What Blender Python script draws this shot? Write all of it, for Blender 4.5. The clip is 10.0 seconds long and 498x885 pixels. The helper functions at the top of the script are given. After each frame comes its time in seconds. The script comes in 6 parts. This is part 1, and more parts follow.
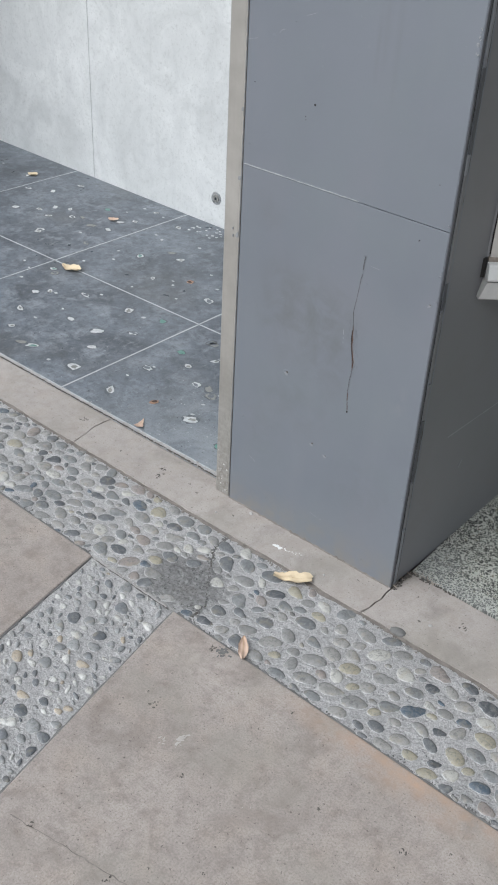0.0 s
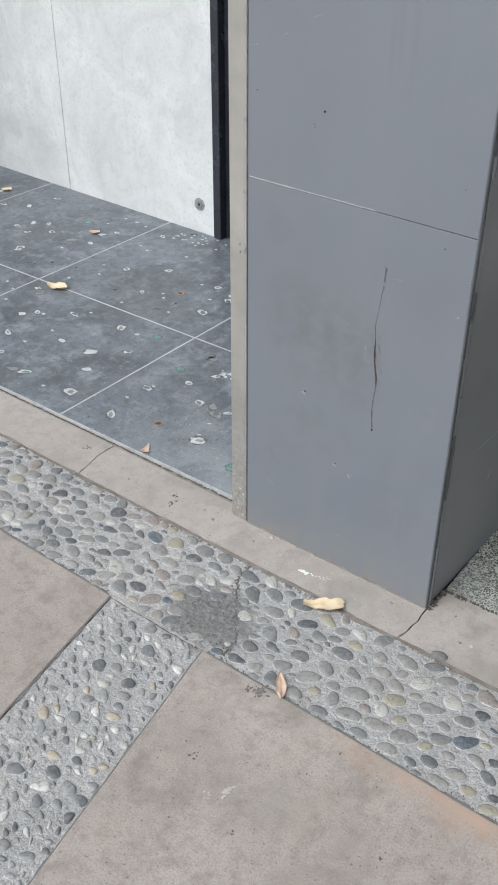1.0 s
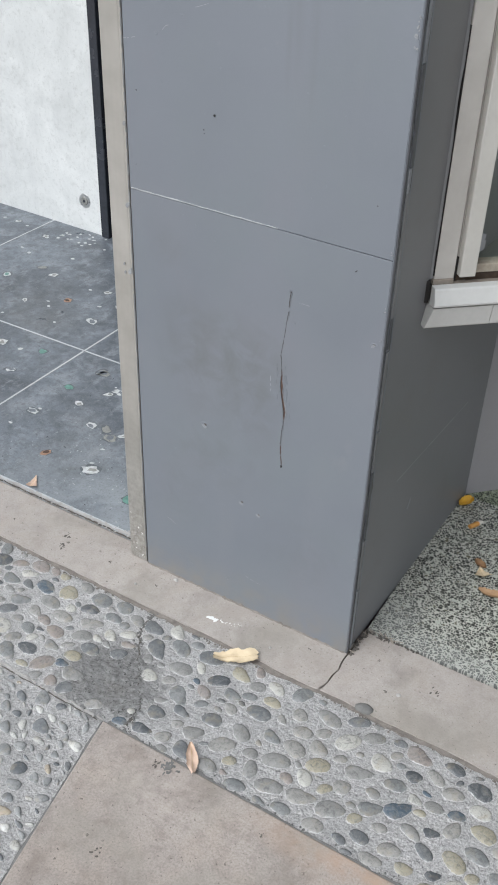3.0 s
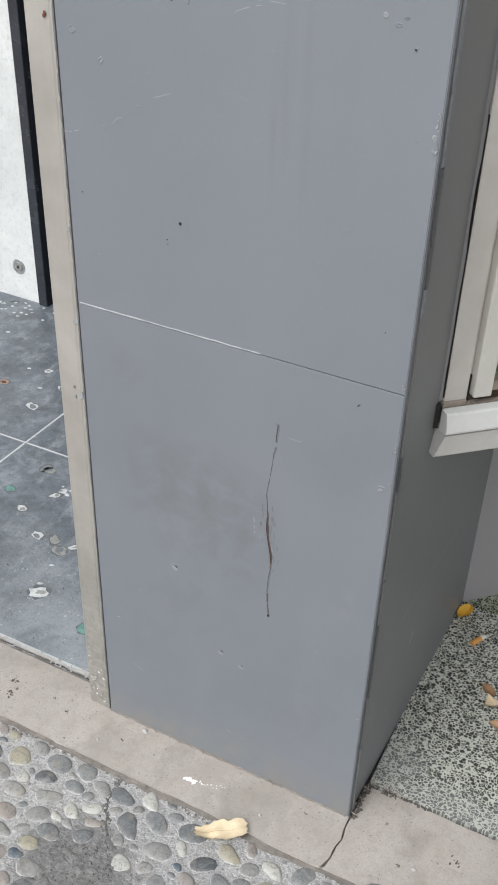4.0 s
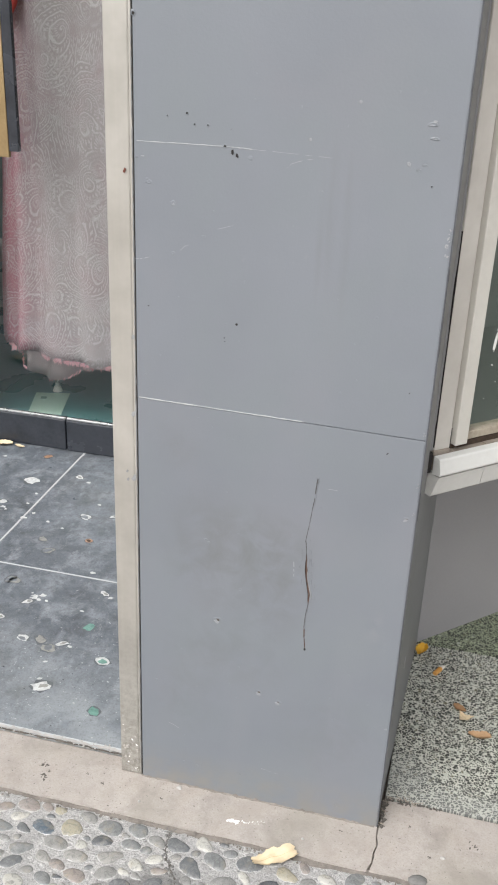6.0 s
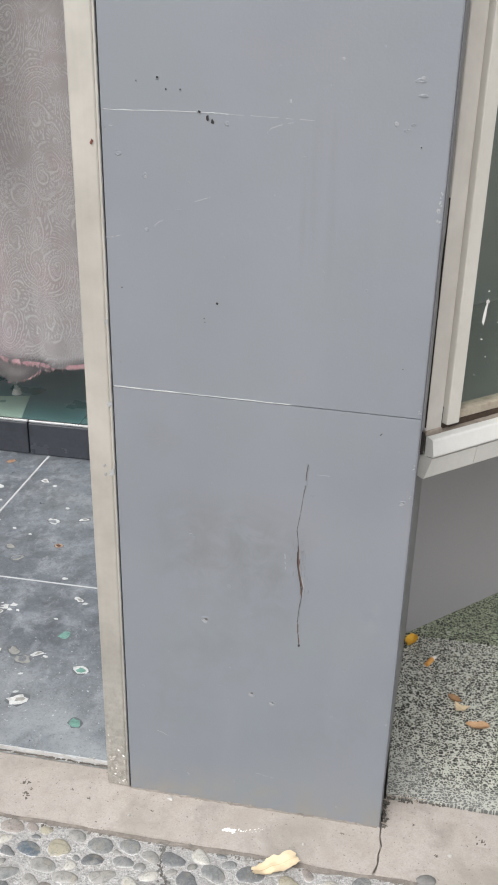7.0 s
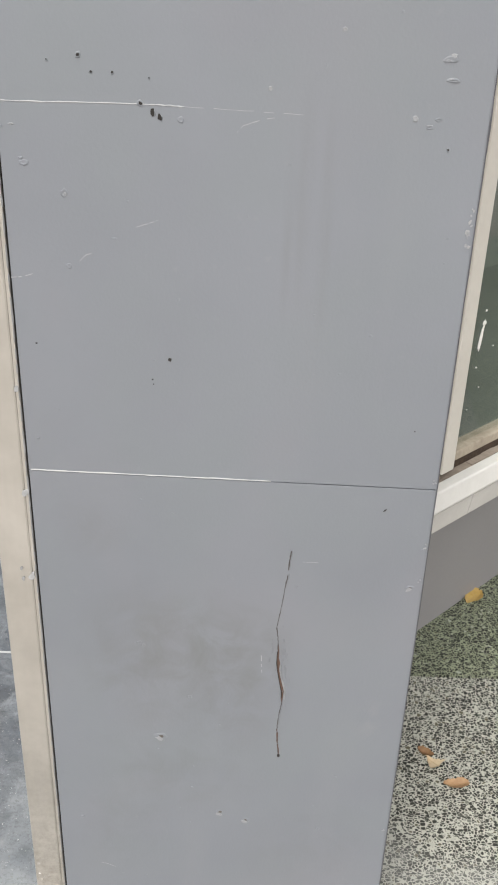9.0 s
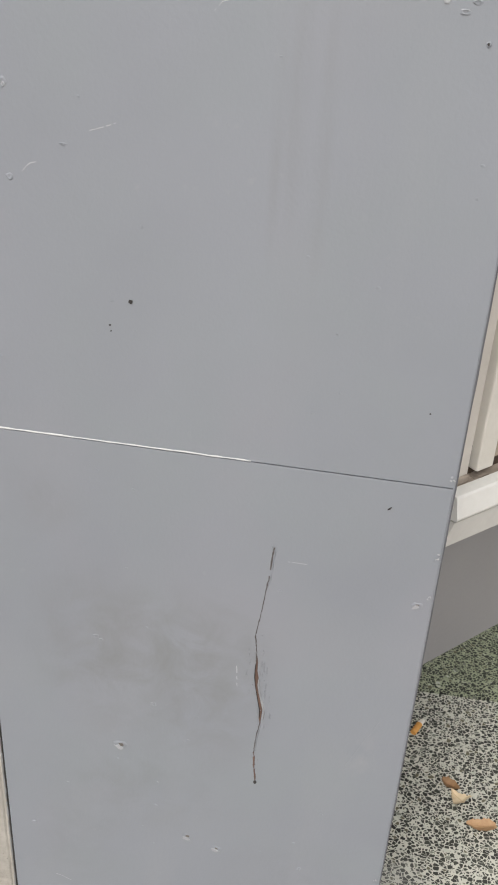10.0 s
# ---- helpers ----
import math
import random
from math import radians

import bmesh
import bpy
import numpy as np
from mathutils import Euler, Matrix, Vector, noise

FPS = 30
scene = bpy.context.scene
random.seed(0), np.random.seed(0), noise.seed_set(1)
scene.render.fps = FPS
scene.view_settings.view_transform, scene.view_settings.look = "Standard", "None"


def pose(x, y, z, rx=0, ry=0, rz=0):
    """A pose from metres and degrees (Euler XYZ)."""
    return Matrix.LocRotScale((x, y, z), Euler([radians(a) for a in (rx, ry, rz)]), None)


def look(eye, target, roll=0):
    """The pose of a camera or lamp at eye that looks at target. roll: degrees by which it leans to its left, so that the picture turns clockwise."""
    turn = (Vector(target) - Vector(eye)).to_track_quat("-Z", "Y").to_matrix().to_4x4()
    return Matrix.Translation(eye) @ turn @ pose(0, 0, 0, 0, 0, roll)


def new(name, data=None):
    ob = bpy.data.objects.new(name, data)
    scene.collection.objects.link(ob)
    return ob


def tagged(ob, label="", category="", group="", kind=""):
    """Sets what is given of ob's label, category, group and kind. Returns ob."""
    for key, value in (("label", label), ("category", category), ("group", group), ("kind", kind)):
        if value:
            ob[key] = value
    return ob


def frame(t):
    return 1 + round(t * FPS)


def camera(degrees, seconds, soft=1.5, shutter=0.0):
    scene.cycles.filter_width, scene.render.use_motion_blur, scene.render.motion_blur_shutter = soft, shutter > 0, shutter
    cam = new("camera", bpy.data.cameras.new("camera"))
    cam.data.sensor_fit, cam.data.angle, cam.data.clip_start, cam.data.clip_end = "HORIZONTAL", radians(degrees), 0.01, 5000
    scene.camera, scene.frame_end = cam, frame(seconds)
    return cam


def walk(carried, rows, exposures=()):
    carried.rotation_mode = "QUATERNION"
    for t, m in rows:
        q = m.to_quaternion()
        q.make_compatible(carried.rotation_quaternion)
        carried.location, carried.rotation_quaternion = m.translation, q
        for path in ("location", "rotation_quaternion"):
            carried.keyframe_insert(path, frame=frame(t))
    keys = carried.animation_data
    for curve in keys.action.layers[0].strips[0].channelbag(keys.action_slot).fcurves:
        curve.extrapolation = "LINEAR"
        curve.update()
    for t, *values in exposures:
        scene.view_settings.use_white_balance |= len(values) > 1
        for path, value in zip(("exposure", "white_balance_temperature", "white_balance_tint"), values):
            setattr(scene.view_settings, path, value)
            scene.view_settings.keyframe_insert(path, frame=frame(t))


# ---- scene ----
cam = camera(29.5, 10.0, soft=1.9)
PATH = [
    (0, (1.263, -1.48, 1.462), (0.211, -0.188, 0.356), 3.1),
    (0.5, (1.165, -1.431, 1.464), (0.194, -0.075, 0.36), 1.8),
    (1, (1.116, -1.44, 1.461), (0.104, -0.126, 0.344), 0.2),
    (1.5, (1.094, -1.431, 1.45), (0.123, -0.122, 0.291), 1.5),
    (2, (1.071, -1.405, 1.437), (0.163, -0.081, 0.244), 3.0),
    (2.5, (1.068, -1.384, 1.442), (0.188, -0.032, 0.26), 2.6),
    (2.7, (1.052, -1.341, 1.455), (0.189, 0.032, 0.285), 2.1),
    (3, (0.988, -1.243, 1.44), (0.156, 0.166, 0.291), 1.8),
    (3.2, (0.926, -1.158, 1.431), (0.116, 0.274, 0.295), 2.1),
    (4.3, (0.678, -0.986, 1.468), (0.041, 0.563, 0.375), 1.0),
    (4.5, (0.591, -0.986, 1.481), (0.057, 0.614, 0.406), 0.5),
    (4.8, (0.512, -1.026, 1.493), (0.039, 0.632, 0.480), 0.7),
    (5, (0.48, -1.081, 1.512), (0.019, 0.605, 0.54), 1.8),
    (5.5, (0.527, -1.308, 1.518), (0.071, 0.431, 0.643), 2.6),
    (5.7, (0.537, -1.392, 1.508), (0.1, 0.364, 0.657), 2.6),
    (6.8, (0.519, -1.433, 1.445), (0.149, 0.338, 0.593), 1.6),
    (7, (0.476, -1.359, 1.428), (0.15, 0.425, 0.584), 1.2),
    (7.3, (0.378, -1.218, 1.406), (0.147, 0.591, 0.586), -0.5),
    (7.5, (0.318, -1.127, 1.428), (0.144, 0.681, 0.591), -1.2),
    (8, (0.276, -1.021, 1.432), (0.153, 0.754, 0.52), -0.1),
    (8.5, (0.273, -1.005, 1.449), (0.196, 0.766, 0.522), 1.2),
    (9, (0.264, -0.987, 1.439), (0.269, 0.775, 0.493), 2.0),
    (9.5, (0.323, -0.936, 1.431), (0.233, 0.803, 0.446), 3.7),
    (9.8, (0.385, -0.864, 1.380), (0.206, 0.855, 0.373), 4.4),
    (10, (0.381, -0.801, 1.34), (0.189, 0.923, 0.345), 3.5),
]
EXPOSURES = [(0.0, 0.03, 6000, 8), (1.0, 0.16, 6110, 8), (1.5, 0.11, 6120, 9), (3.0, 0.18, 6080, 8), (4.5, 0.38, 6370, 8), (5.0, 0.49, 6420, 9), (5.5, 0.53, 6460, 9), (7.0, 0.52, 6440, 9), (7.5, 0.44, 6560, 9), (8.5, 0.51, 6660, 9), (10.0, 0.55, 6730, 10)]
walk(cam, [(t, look(eye, target, roll)) for t, eye, target, roll in PATH], EXPOSURES)

# ---- light: bright overcast day, brighter side of the sky ahead of the shop front ----
world = bpy.data.worlds.new("overcast_sky")
scene.world = world
world.use_nodes = True
wn = world.node_tree
sky = wn.nodes.new("ShaderNodeTexSky")
sky.sky_type, sky.sun_disc = "NISHITA", False
SUN_ELEVATION, SUN_AZIMUTH = radians(50), radians(199)
sky.sun_elevation, sky.sun_rotation = SUN_ELEVATION, SUN_AZIMUTH
sky.air_density, sky.dust_density, sky.ozone_density = 1.0, 4.0, 1.0
soft_sky = wn.nodes.new("ShaderNodeHueSaturation")
soft_sky.inputs["Saturation"].default_value = 0.15
wn.links.new(sky.outputs[0], soft_sky.inputs["Color"])
wn.links.new(soft_sky.outputs[0], wn.nodes["Background"].inputs["Color"])
wn.nodes["Background"].inputs["Strength"].default_value = 0.145
sun_data = bpy.data.lights.new("sun", "SUN")
sun_data.energy, sun_data.angle, sun_data.color = 1.4, radians(50), (1.0, 0.965, 0.92)
sun = new("sun", sun_data)
toward = Vector((math.sin(SUN_AZIMUTH) * math.cos(SUN_ELEVATION), math.cos(SUN_AZIMUTH) * math.cos(SUN_ELEVATION), math.sin(SUN_ELEVATION)))
sun.matrix_world = look(toward * 20, (0, 0, 0))


# ---- materials ----
class Nodes:
    """Short hand for one procedural material."""

    def __init__(self, name, rough=0.6, metal=0.0):
        self.m = bpy.data.materials.new(name)
        self.m.use_nodes = True
        self.t = self.m.node_tree
        self.b = self.t.nodes["Principled BSDF"]
        self.b.inputs["Roughness"].default_value, self.b.inputs["Metallic"].default_value = rough, metal
        self.place = self.add("ShaderNodeTexCoord").outputs["Object"]

    def add(self, kind, **values):
        n = self.t.nodes.new(kind)
        for key, value in values.items():
            n.inputs[key.replace("_", " ")].default_value = value
        return n

    def link(self, a, b):
        self.t.links.new(a, b)

    def world_place(self):
        self.place = self.add("ShaderNodeNewGeometry").outputs["Position"]
        return self

    def stretch(self, sx, sy, sz):
        n = self.add("ShaderNodeMapping", Scale=(sx, sy, sz))
        self.link(self.place, n.inputs["Vector"])
        return n.outputs[0]

    def noise(self, scale, detail=4, rough=0.55, at=None, warp=0.0):
        n = self.add("ShaderNodeTexNoise", Scale=scale, Detail=detail, Roughness=rough, Distortion=warp)
        self.link(at or self.place, n.inputs["Vector"])
        return n.outputs["Fac"]

    def ramp(self, fac, *stops, hard=False):
        n = self.add("ShaderNodeValToRGB")
        n.color_ramp.interpolation = "CONSTANT" if hard else "LINEAR"
        e = n.color_ramp.elements
        while len(e) < len(stops):
            e.new(0.5)
        for k, (pos, col) in enumerate(stops):
            e[k].position = pos
            e[k].color = (col, col, col, 1) if isinstance(col, (int, float)) else (*col, 1)
        self.link(fac, n.inputs[0])
        return n.outputs[0]

    def mix(self, fac, a, b, blend="MIX"):
        n = self.t.nodes.new("ShaderNodeMix")
        n.data_type, n.blend_type = "RGBA", blend
        for socket, v in ((n.inputs[0], fac), (n.inputs[6], a), (n.inputs[7], b)):
            if isinstance(v, (int, float)):
                socket.default_value = v
            elif isinstance(v, tuple):
                socket.default_value = (*v, 1)
            else:
                self.link(v, socket)
        return n.outputs[2]

    def calc(self, op, a, b=0.0):
        n = self.t.nodes.new("ShaderNodeMath")
        n.operation = op
        for socket, v in zip(n.inputs, (a, b)):
            if isinstance(v, (int, float)):
                socket.default_value = v
            else:
                self.link(v, socket)
        return n.outputs[0]

    def blob(self, centre, size):
        """1 in the middle of a soft patch, 0 outside it."""
        n = self.add("ShaderNodeMapping", Location=tuple(-c / s for c, s in zip(centre, size)), Scale=tuple(1 / s for s in size))
        self.link(self.add("ShaderNodeNewGeometry").outputs["Position"], n.inputs["Vector"])
        g = self.add("ShaderNodeTexGradient")
        g.gradient_type = "SPHERICAL"
        self.link(n.outputs[0], g.inputs[0])
        return g.outputs[1]

    def done(self, colour, bump=None, depth=0.001, strength=1.0, rough=None):
        if isinstance(colour, tuple):
            self.b.inputs["Base Color"].default_value = (*colour, 1)
        else:
            self.link(colour, self.b.inputs["Base Color"])
        if bump is not None:
            n = self.add("ShaderNodeBump", Strength=strength, Distance=depth)
            self.link(bump, n.inputs["Height"])
            self.link(n.outputs[0], self.b.inputs["Normal"])
        if rough is not None:
            self.link(rough, self.b.inputs["Roughness"])
        return self.m


def simple(name, dark, light, scale=6.0, fine=60.0, rough=0.6, metal=0.0, depth=0.0006):
    n = Nodes(name, rough, metal).world_place()
    big, small = n.noise(scale, 5), n.noise(fine, 4)
    c = n.mix(n.calc("MULTIPLY", n.calc("ADD", n.ramp(big, (0.3, 0.0), (0.7, 1.0)), small), 0.5), dark, light)
    return n.done(c, small, depth, 0.6, n.ramp(big, (0.3, max(0.05, rough - 0.08)), (0.7, min(1, rough + 0.08))))


def pillar_paint():
    n = Nodes("grey_masonry_paint", 0.42).world_place()
    cloud, blotch = n.noise(2.2, 4), n.noise(6.5, 3, 0.5)
    c = n.mix(n.ramp(cloud, (0.3, 0.0), (0.7, 1.0)), (0.172, 0.186, 0.211), (0.196, 0.211, 0.238))
    c = n.mix(n.ramp(blotch, (0.42, 0.0), (0.66, 0.5)), c, (0.186, 0.207, 0.224))
    c = n.mix(n.ramp(n.noise(4.1, 3, 0.5, warp=0.3), (0.5, 0.0), (0.7, 0.35)), c, (0.204, 0.206, 0.23))
    streak = n.noise(5, 4, at=n.stretch(1.6, 1, 0.3))
    c = n.mix(n.ramp(streak, (0.58, 0.0), (0.8, 0.16)), c, (0.24, 0.25, 0.262))
    for x, z, sx, sz, much in ((0.135, 0.575, 0.1, 0.15, 0.95), (0.235, 0.6, 0.12, 0.1, 1.0), (0.255, 0.52, 0.1, 0.13, 0.9), (0.17, 0.36, 0.16, 0.12, 0.5), (0.09, 0.23, 0.09, 0.1, 0.5), (0.39, 0.2, 0.12, 0.12, 0.4), (0.07, 0.78, 0.06, 0.05, 0.5)):
        smear = n.calc("MULTIPLY", n.blob((x, 0, z), (sx, 0.5, sz)), n.ramp(n.noise(19, 5, 0.6, warp=0.6), (0.36, 0.1), (0.64, 1.0)))
        c = n.mix(n.calc("MULTIPLY", smear, much * 0.75), c, (0.143, 0.15, 0.156))
    scuff = n.calc("MULTIPLY", n.blob((0.45, 0, 0.465), (0.03, 0.5, 0.06)), n.ramp(n.noise(30, 3), (0.45, 0.0), (0.7, 0.3)))
    c = n.mix(scuff, c, (0.26, 0.265, 0.275))
    splash = n.calc("MULTIPLY", n.ramp(n.noise(70, 5), (0.62, 0.0), (0.72, 0.5)), n.ramp(n.noise(5, 3), (0.48, 0.0), (0.65, 1.0)))
    foot = n.add("ShaderNodeSeparateXYZ")
    n.link(n.place, foot.inputs[0])
    for x, z, sx, sz in ((0.315, 1.2, 0.012, 0.13), (0.34, 1.17, 0.01, 0.15), (0.3, 1.16, 0.008, 0.12)):
        run = n.calc("MULTIPLY", n.blob((x, 0, z), (sx, 0.5, sz)), n.ramp(n.noise(60, 3, at=n.stretch(1, 1, 0.1)), (0.35, 0.2), (0.7, 0.9)))
        c = n.mix(n.calc("MULTIPLY", run, 0.5), c, (0.158, 0.164, 0.176))
    grime = n.calc("MULTIPLY", n.ramp(foot.outputs[2], (0.0, 1.0), (0.1, 0.0)), n.ramp(n.noise(24, 5), (0.35, 0.1), (0.65, 0.9)))
    c = n.mix(grime, c, (0.222, 0.212, 0.196))
    c = n.mix(n.calc("MULTIPLY", splash, 0.22), c, (0.31, 0.312, 0.31))
    relief = n.calc("ADD", n.noise(240, 3), n.calc("MULTIPLY", n.noise(14, 3), 2.0))
    return n.done(c, relief, 0.0004, 0.55, n.ramp(cloud, (0.3, 0.36), (0.7, 0.5)))


def side_paint():
    n = Nodes("warm_grey_gloss_paint", 0.42).world_place()
    cloud = n.noise(3.1, 5)
    c = n.mix(n.ramp(cloud, (0.32, 0.0), (0.7, 1.0)), (0.188, 0.19, 0.196), (0.222, 0.223, 0.228))
    c = n.mix(n.ramp(n.noise(9, 5, 0.65, warp=0.4), (0.5, 0.0), (0.72, 0.4)), c, (0.178, 0.174, 0.168))
    return n.done(c, n.calc("ADD", n.noise(240, 3), n.calc("MULTIPLY", n.noise(11, 3), 2.0)), 0.0003, 0.4, n.ramp(cloud, (0.3, 0.38), (0.7, 0.5)))


def concrete(name, dark, light, warm, spots, grain=1.0):
    n = Nodes(name, 0.8).world_place()
    big, mid, fine = n.noise(2.6, 6, 0.6), n.noise(13, 6, 0.6), n.noise(260, 4, 0.7)
    c = n.mix(n.ramp(big, (0.33, 0.0), (0.68, 1.0)), dark, light)
    c = n.mix(n.ramp(mid, (0.46, 0.0), (0.72, 0.8)), c, warm)
    c = n.mix(n.ramp(n.noise(9, 7, 0.7, warp=0.4), (0.53, 0.0), (0.7, 0.68)), c, spots)
    c = n.mix(n.ramp(fine, (0.3, 0.7 * grain), (0.56, 0.0)), c, spots)
    c = n.mix(n.ramp(n.noise(120, 5, 0.7), (0.6, 0.0), (0.7, 0.5 * grain)), c, tuple(min(1, v * 1.3) for v in light))
    c = n.mix(n.ramp(n.noise(30, 7, 0.8), (0.48, 0.0), (0.66, 0.65 * grain)), c, spots)
    c = n.mix(n.ramp(n.noise(150, 3, 0.6), (0.64, 0.0), (0.69, 0.8)), c, tuple(v * 0.55 for v in spots))
    c = n.mix(n.ramp(n.noise(6, 4, 0.5, warp=0.8), (0.58, 0.0), (0.7, 0.45)), c, tuple(v * 1.25 for v in spots))
    moss = n.ramp(n.noise(4.3, 6, 0.7, warp=0.3), (0.5, 0.0), (0.64, 0.5))
    c = n.mix(moss, c, (0.285, 0.262, 0.225))
    worn = n.calc("MULTIPLY", n.blob((0.36, -0.45, 0), (0.16, 0.1, 1)), n.ramp(n.noise(40, 5), (0.42, 0.0), (0.6, 0.3)))
    c = n.mix(worn, c, tuple(min(1, v * 1.25) for v in light))
    rusty = n.calc("MULTIPLY", n.blob((0.82, -0.41, 0), (0.36, 0.06, 1)), n.ramp(n.noise(15, 5, 0.65), (0.36, 0.1), (0.6, 1.0)))
    c = n.mix(n.calc("MULTIPLY", rusty, 0.85), c, (0.48, 0.33, 0.235))
    pits = n.ramp(n.noise(180, 2), (0.24, 0.0), (0.34, 1.0))
    return n.done(c, n.calc("ADD", n.calc("MULTIPLY", fine, 0.5), n.calc("ADD", pits, mid)), 0.0011, 0.7, n.ramp(mid, (0.3, 0.72), (0.7, 0.9)))


def mortar_bed():
    n = Nodes("grey_mortar", 0.9).world_place()
    fine, grit = n.noise(330, 5, 0.75), n.noise(95, 4, 0.7)
    c = n.mix(n.ramp(fine, (0.36, 0.0), (0.62, 1.0)), (0.375, 0.362, 0.355), (0.79, 0.77, 0.758))
    c = n.mix(n.ramp(n.noise(8, 5), (0.45, 0.0), (0.72, 0.4)), c, (0.3, 0.297, 0.295))
    c = n.mix(n.ramp(grit, (0.62, 0.0), (0.68, 0.6)), c, (0.5, 0.5, 0.49))
    c = n.mix(n.ramp(n.noise(40, 6, 0.8, warp=0.5), (0.5, 0.0), (0.68, 0.35)), c, (0.32, 0.314, 0.308))
    c = n.mix(n.ramp(n.noise(150, 3), (0.62, 0.0), (0.68, 0.6)), c, (0.19, 0.187, 0.184))
    patch = n.ramp(n.calc("ADD", n.blob((0.135, -0.3, 0), (0.17, 0.15, 1)), n.calc("MULTIPLY", n.calc("SUBTRACT", n.noise(26, 4), 0.5), 0.7)), (0.25, 0.0), (0.5, 0.7))
    c = n.mix(patch, c, n.mix(n.ramp(grit, (0.35, 0.0), (0.65, 1.0)), (0.12, 0.117, 0.114), (0.25, 0.244, 0.236)))
    return n.done(c, n.calc("ADD", fine, n.calc("MULTIPLY", grit, 2.2)), 0.0055, 1.0)


def crumbled():
    """Rough dark mortar of the broken patch, with pits and pale grit."""
    n = Nodes("crumbled_dark_mortar", 0.95).world_place()
    mid, fine = n.noise(70, 6, 0.75), n.noise(300, 4, 0.7)
    c = n.mix(n.ramp(mid, (0.35, 0.0), (0.68, 1.0)), (0.17, 0.166, 0.163), (0.42, 0.413, 0.402))
    c = n.mix(n.ramp(n.noise(20, 4), (0.5, 0.0), (0.72, 0.5)), c, (0.22, 0.205, 0.185))
    c = n.mix(n.ramp(n.noise(160, 3), (0.62, 0.0), (0.67, 0.8)), c, (0.04, 0.038, 0.036))
    c = n.mix(n.ramp(n.noise(210, 3), (0.67, 0.0), (0.71, 0.8)), c, (0.45, 0.445, 0.43))
    return n.done(c, n.calc("ADD", n.calc("MULTIPLY", mid, 2.0), fine), 0.005, 1.0)


def pebble(single, pale=0.0):
    n = Nodes(("pale_" if pale else "") + ("river_pebble" if single else "river_pebble_mixed"), 0.5)
    rnd = n.add("ShaderNodeObjectInfo").outputs["Random"] if single else n.add("ShaderNodeNewGeometry").outputs["Random Per Island"]
    n.world_place()
    c = n.ramp(rnd, (0.0, (0.075, 0.081, 0.09)), (0.07, (0.13, 0.136, 0.142)), (0.2, (0.19, 0.195, 0.196)), (0.4, (0.242, 0.236, 0.226)),
               (0.62, (0.3, 0.288, 0.27)), (0.78, (0.33, 0.3, 0.225)), (0.85, (0.07, 0.098, 0.13)), (0.88, (0.27, 0.232, 0.212)), (0.93, (0.47, 0.455, 0.415)), hard=True)
    if pale:
        c = n.mix(pale, c, n.ramp(rnd, (0.0, (0.1, 0.108, 0.118)), (0.1, (0.23, 0.234, 0.234)), (0.3, (0.48, 0.47, 0.44)), (0.46, (0.31, 0.313, 0.31)), (0.66, (0.44, 0.37, 0.28)), (0.72, (0.6, 0.59, 0.555)), (0.88, (0.16, 0.168, 0.178)), hard=True))
    c = n.mix(n.ramp(n.noise(60, 6, 0.75, warp=1.6), (0.46, 0.0), (0.64, 0.42)), c, (0.36, 0.355, 0.335))
    c = n.mix(n.ramp(n.noise(95, 5, 0.75, warp=1.2), (0.48, 0.0), (0.64, 0.6)), c, (0.075, 0.078, 0.08))
    c = n.mix(n.ramp(n.noise(38, 3, 0.6), (0.54, 0.0), (0.68, 0.35)), c, (0.33, 0.28, 0.2))
    c = n.mix(n.ramp(n.noise(420, 3), (0.6, 0.0), (0.72, 0.5)), c, (0.09, 0.09, 0.09))
    # the cement that laps over the stones' rims, and a film of it on their tops
    high = n.add("ShaderNodeSeparateXYZ")
    n.link(n.place, high.inputs[0])
    rise = n.calc("ADD", n.calc("MULTIPLY", n.calc("ADD", high.outputs[2], 0.0045), 170.0), n.calc("MULTIPLY", n.calc("SUBTRACT", n.noise(85, 4, 0.7), 0.5), 1.1))
    cement = n.mix(n.noise(300, 4, 0.7), (0.34, 0.335, 0.331), (0.68, 0.67, 0.662))
    c = n.mix(n.ramp(rise, (0.1, 0.95), (0.3, 0.0)), c, cement)
    c = n.mix(n.ramp(n.noise(28, 5, 0.7), (0.52, 0.0), (0.7, 0.22)), c, cement)
    return n.done(c, n.noise(220, 4), 0.0008, 0.7, n.ramp(n.noise(40, 3), (0.3, 0.3), (0.7, 0.62)))


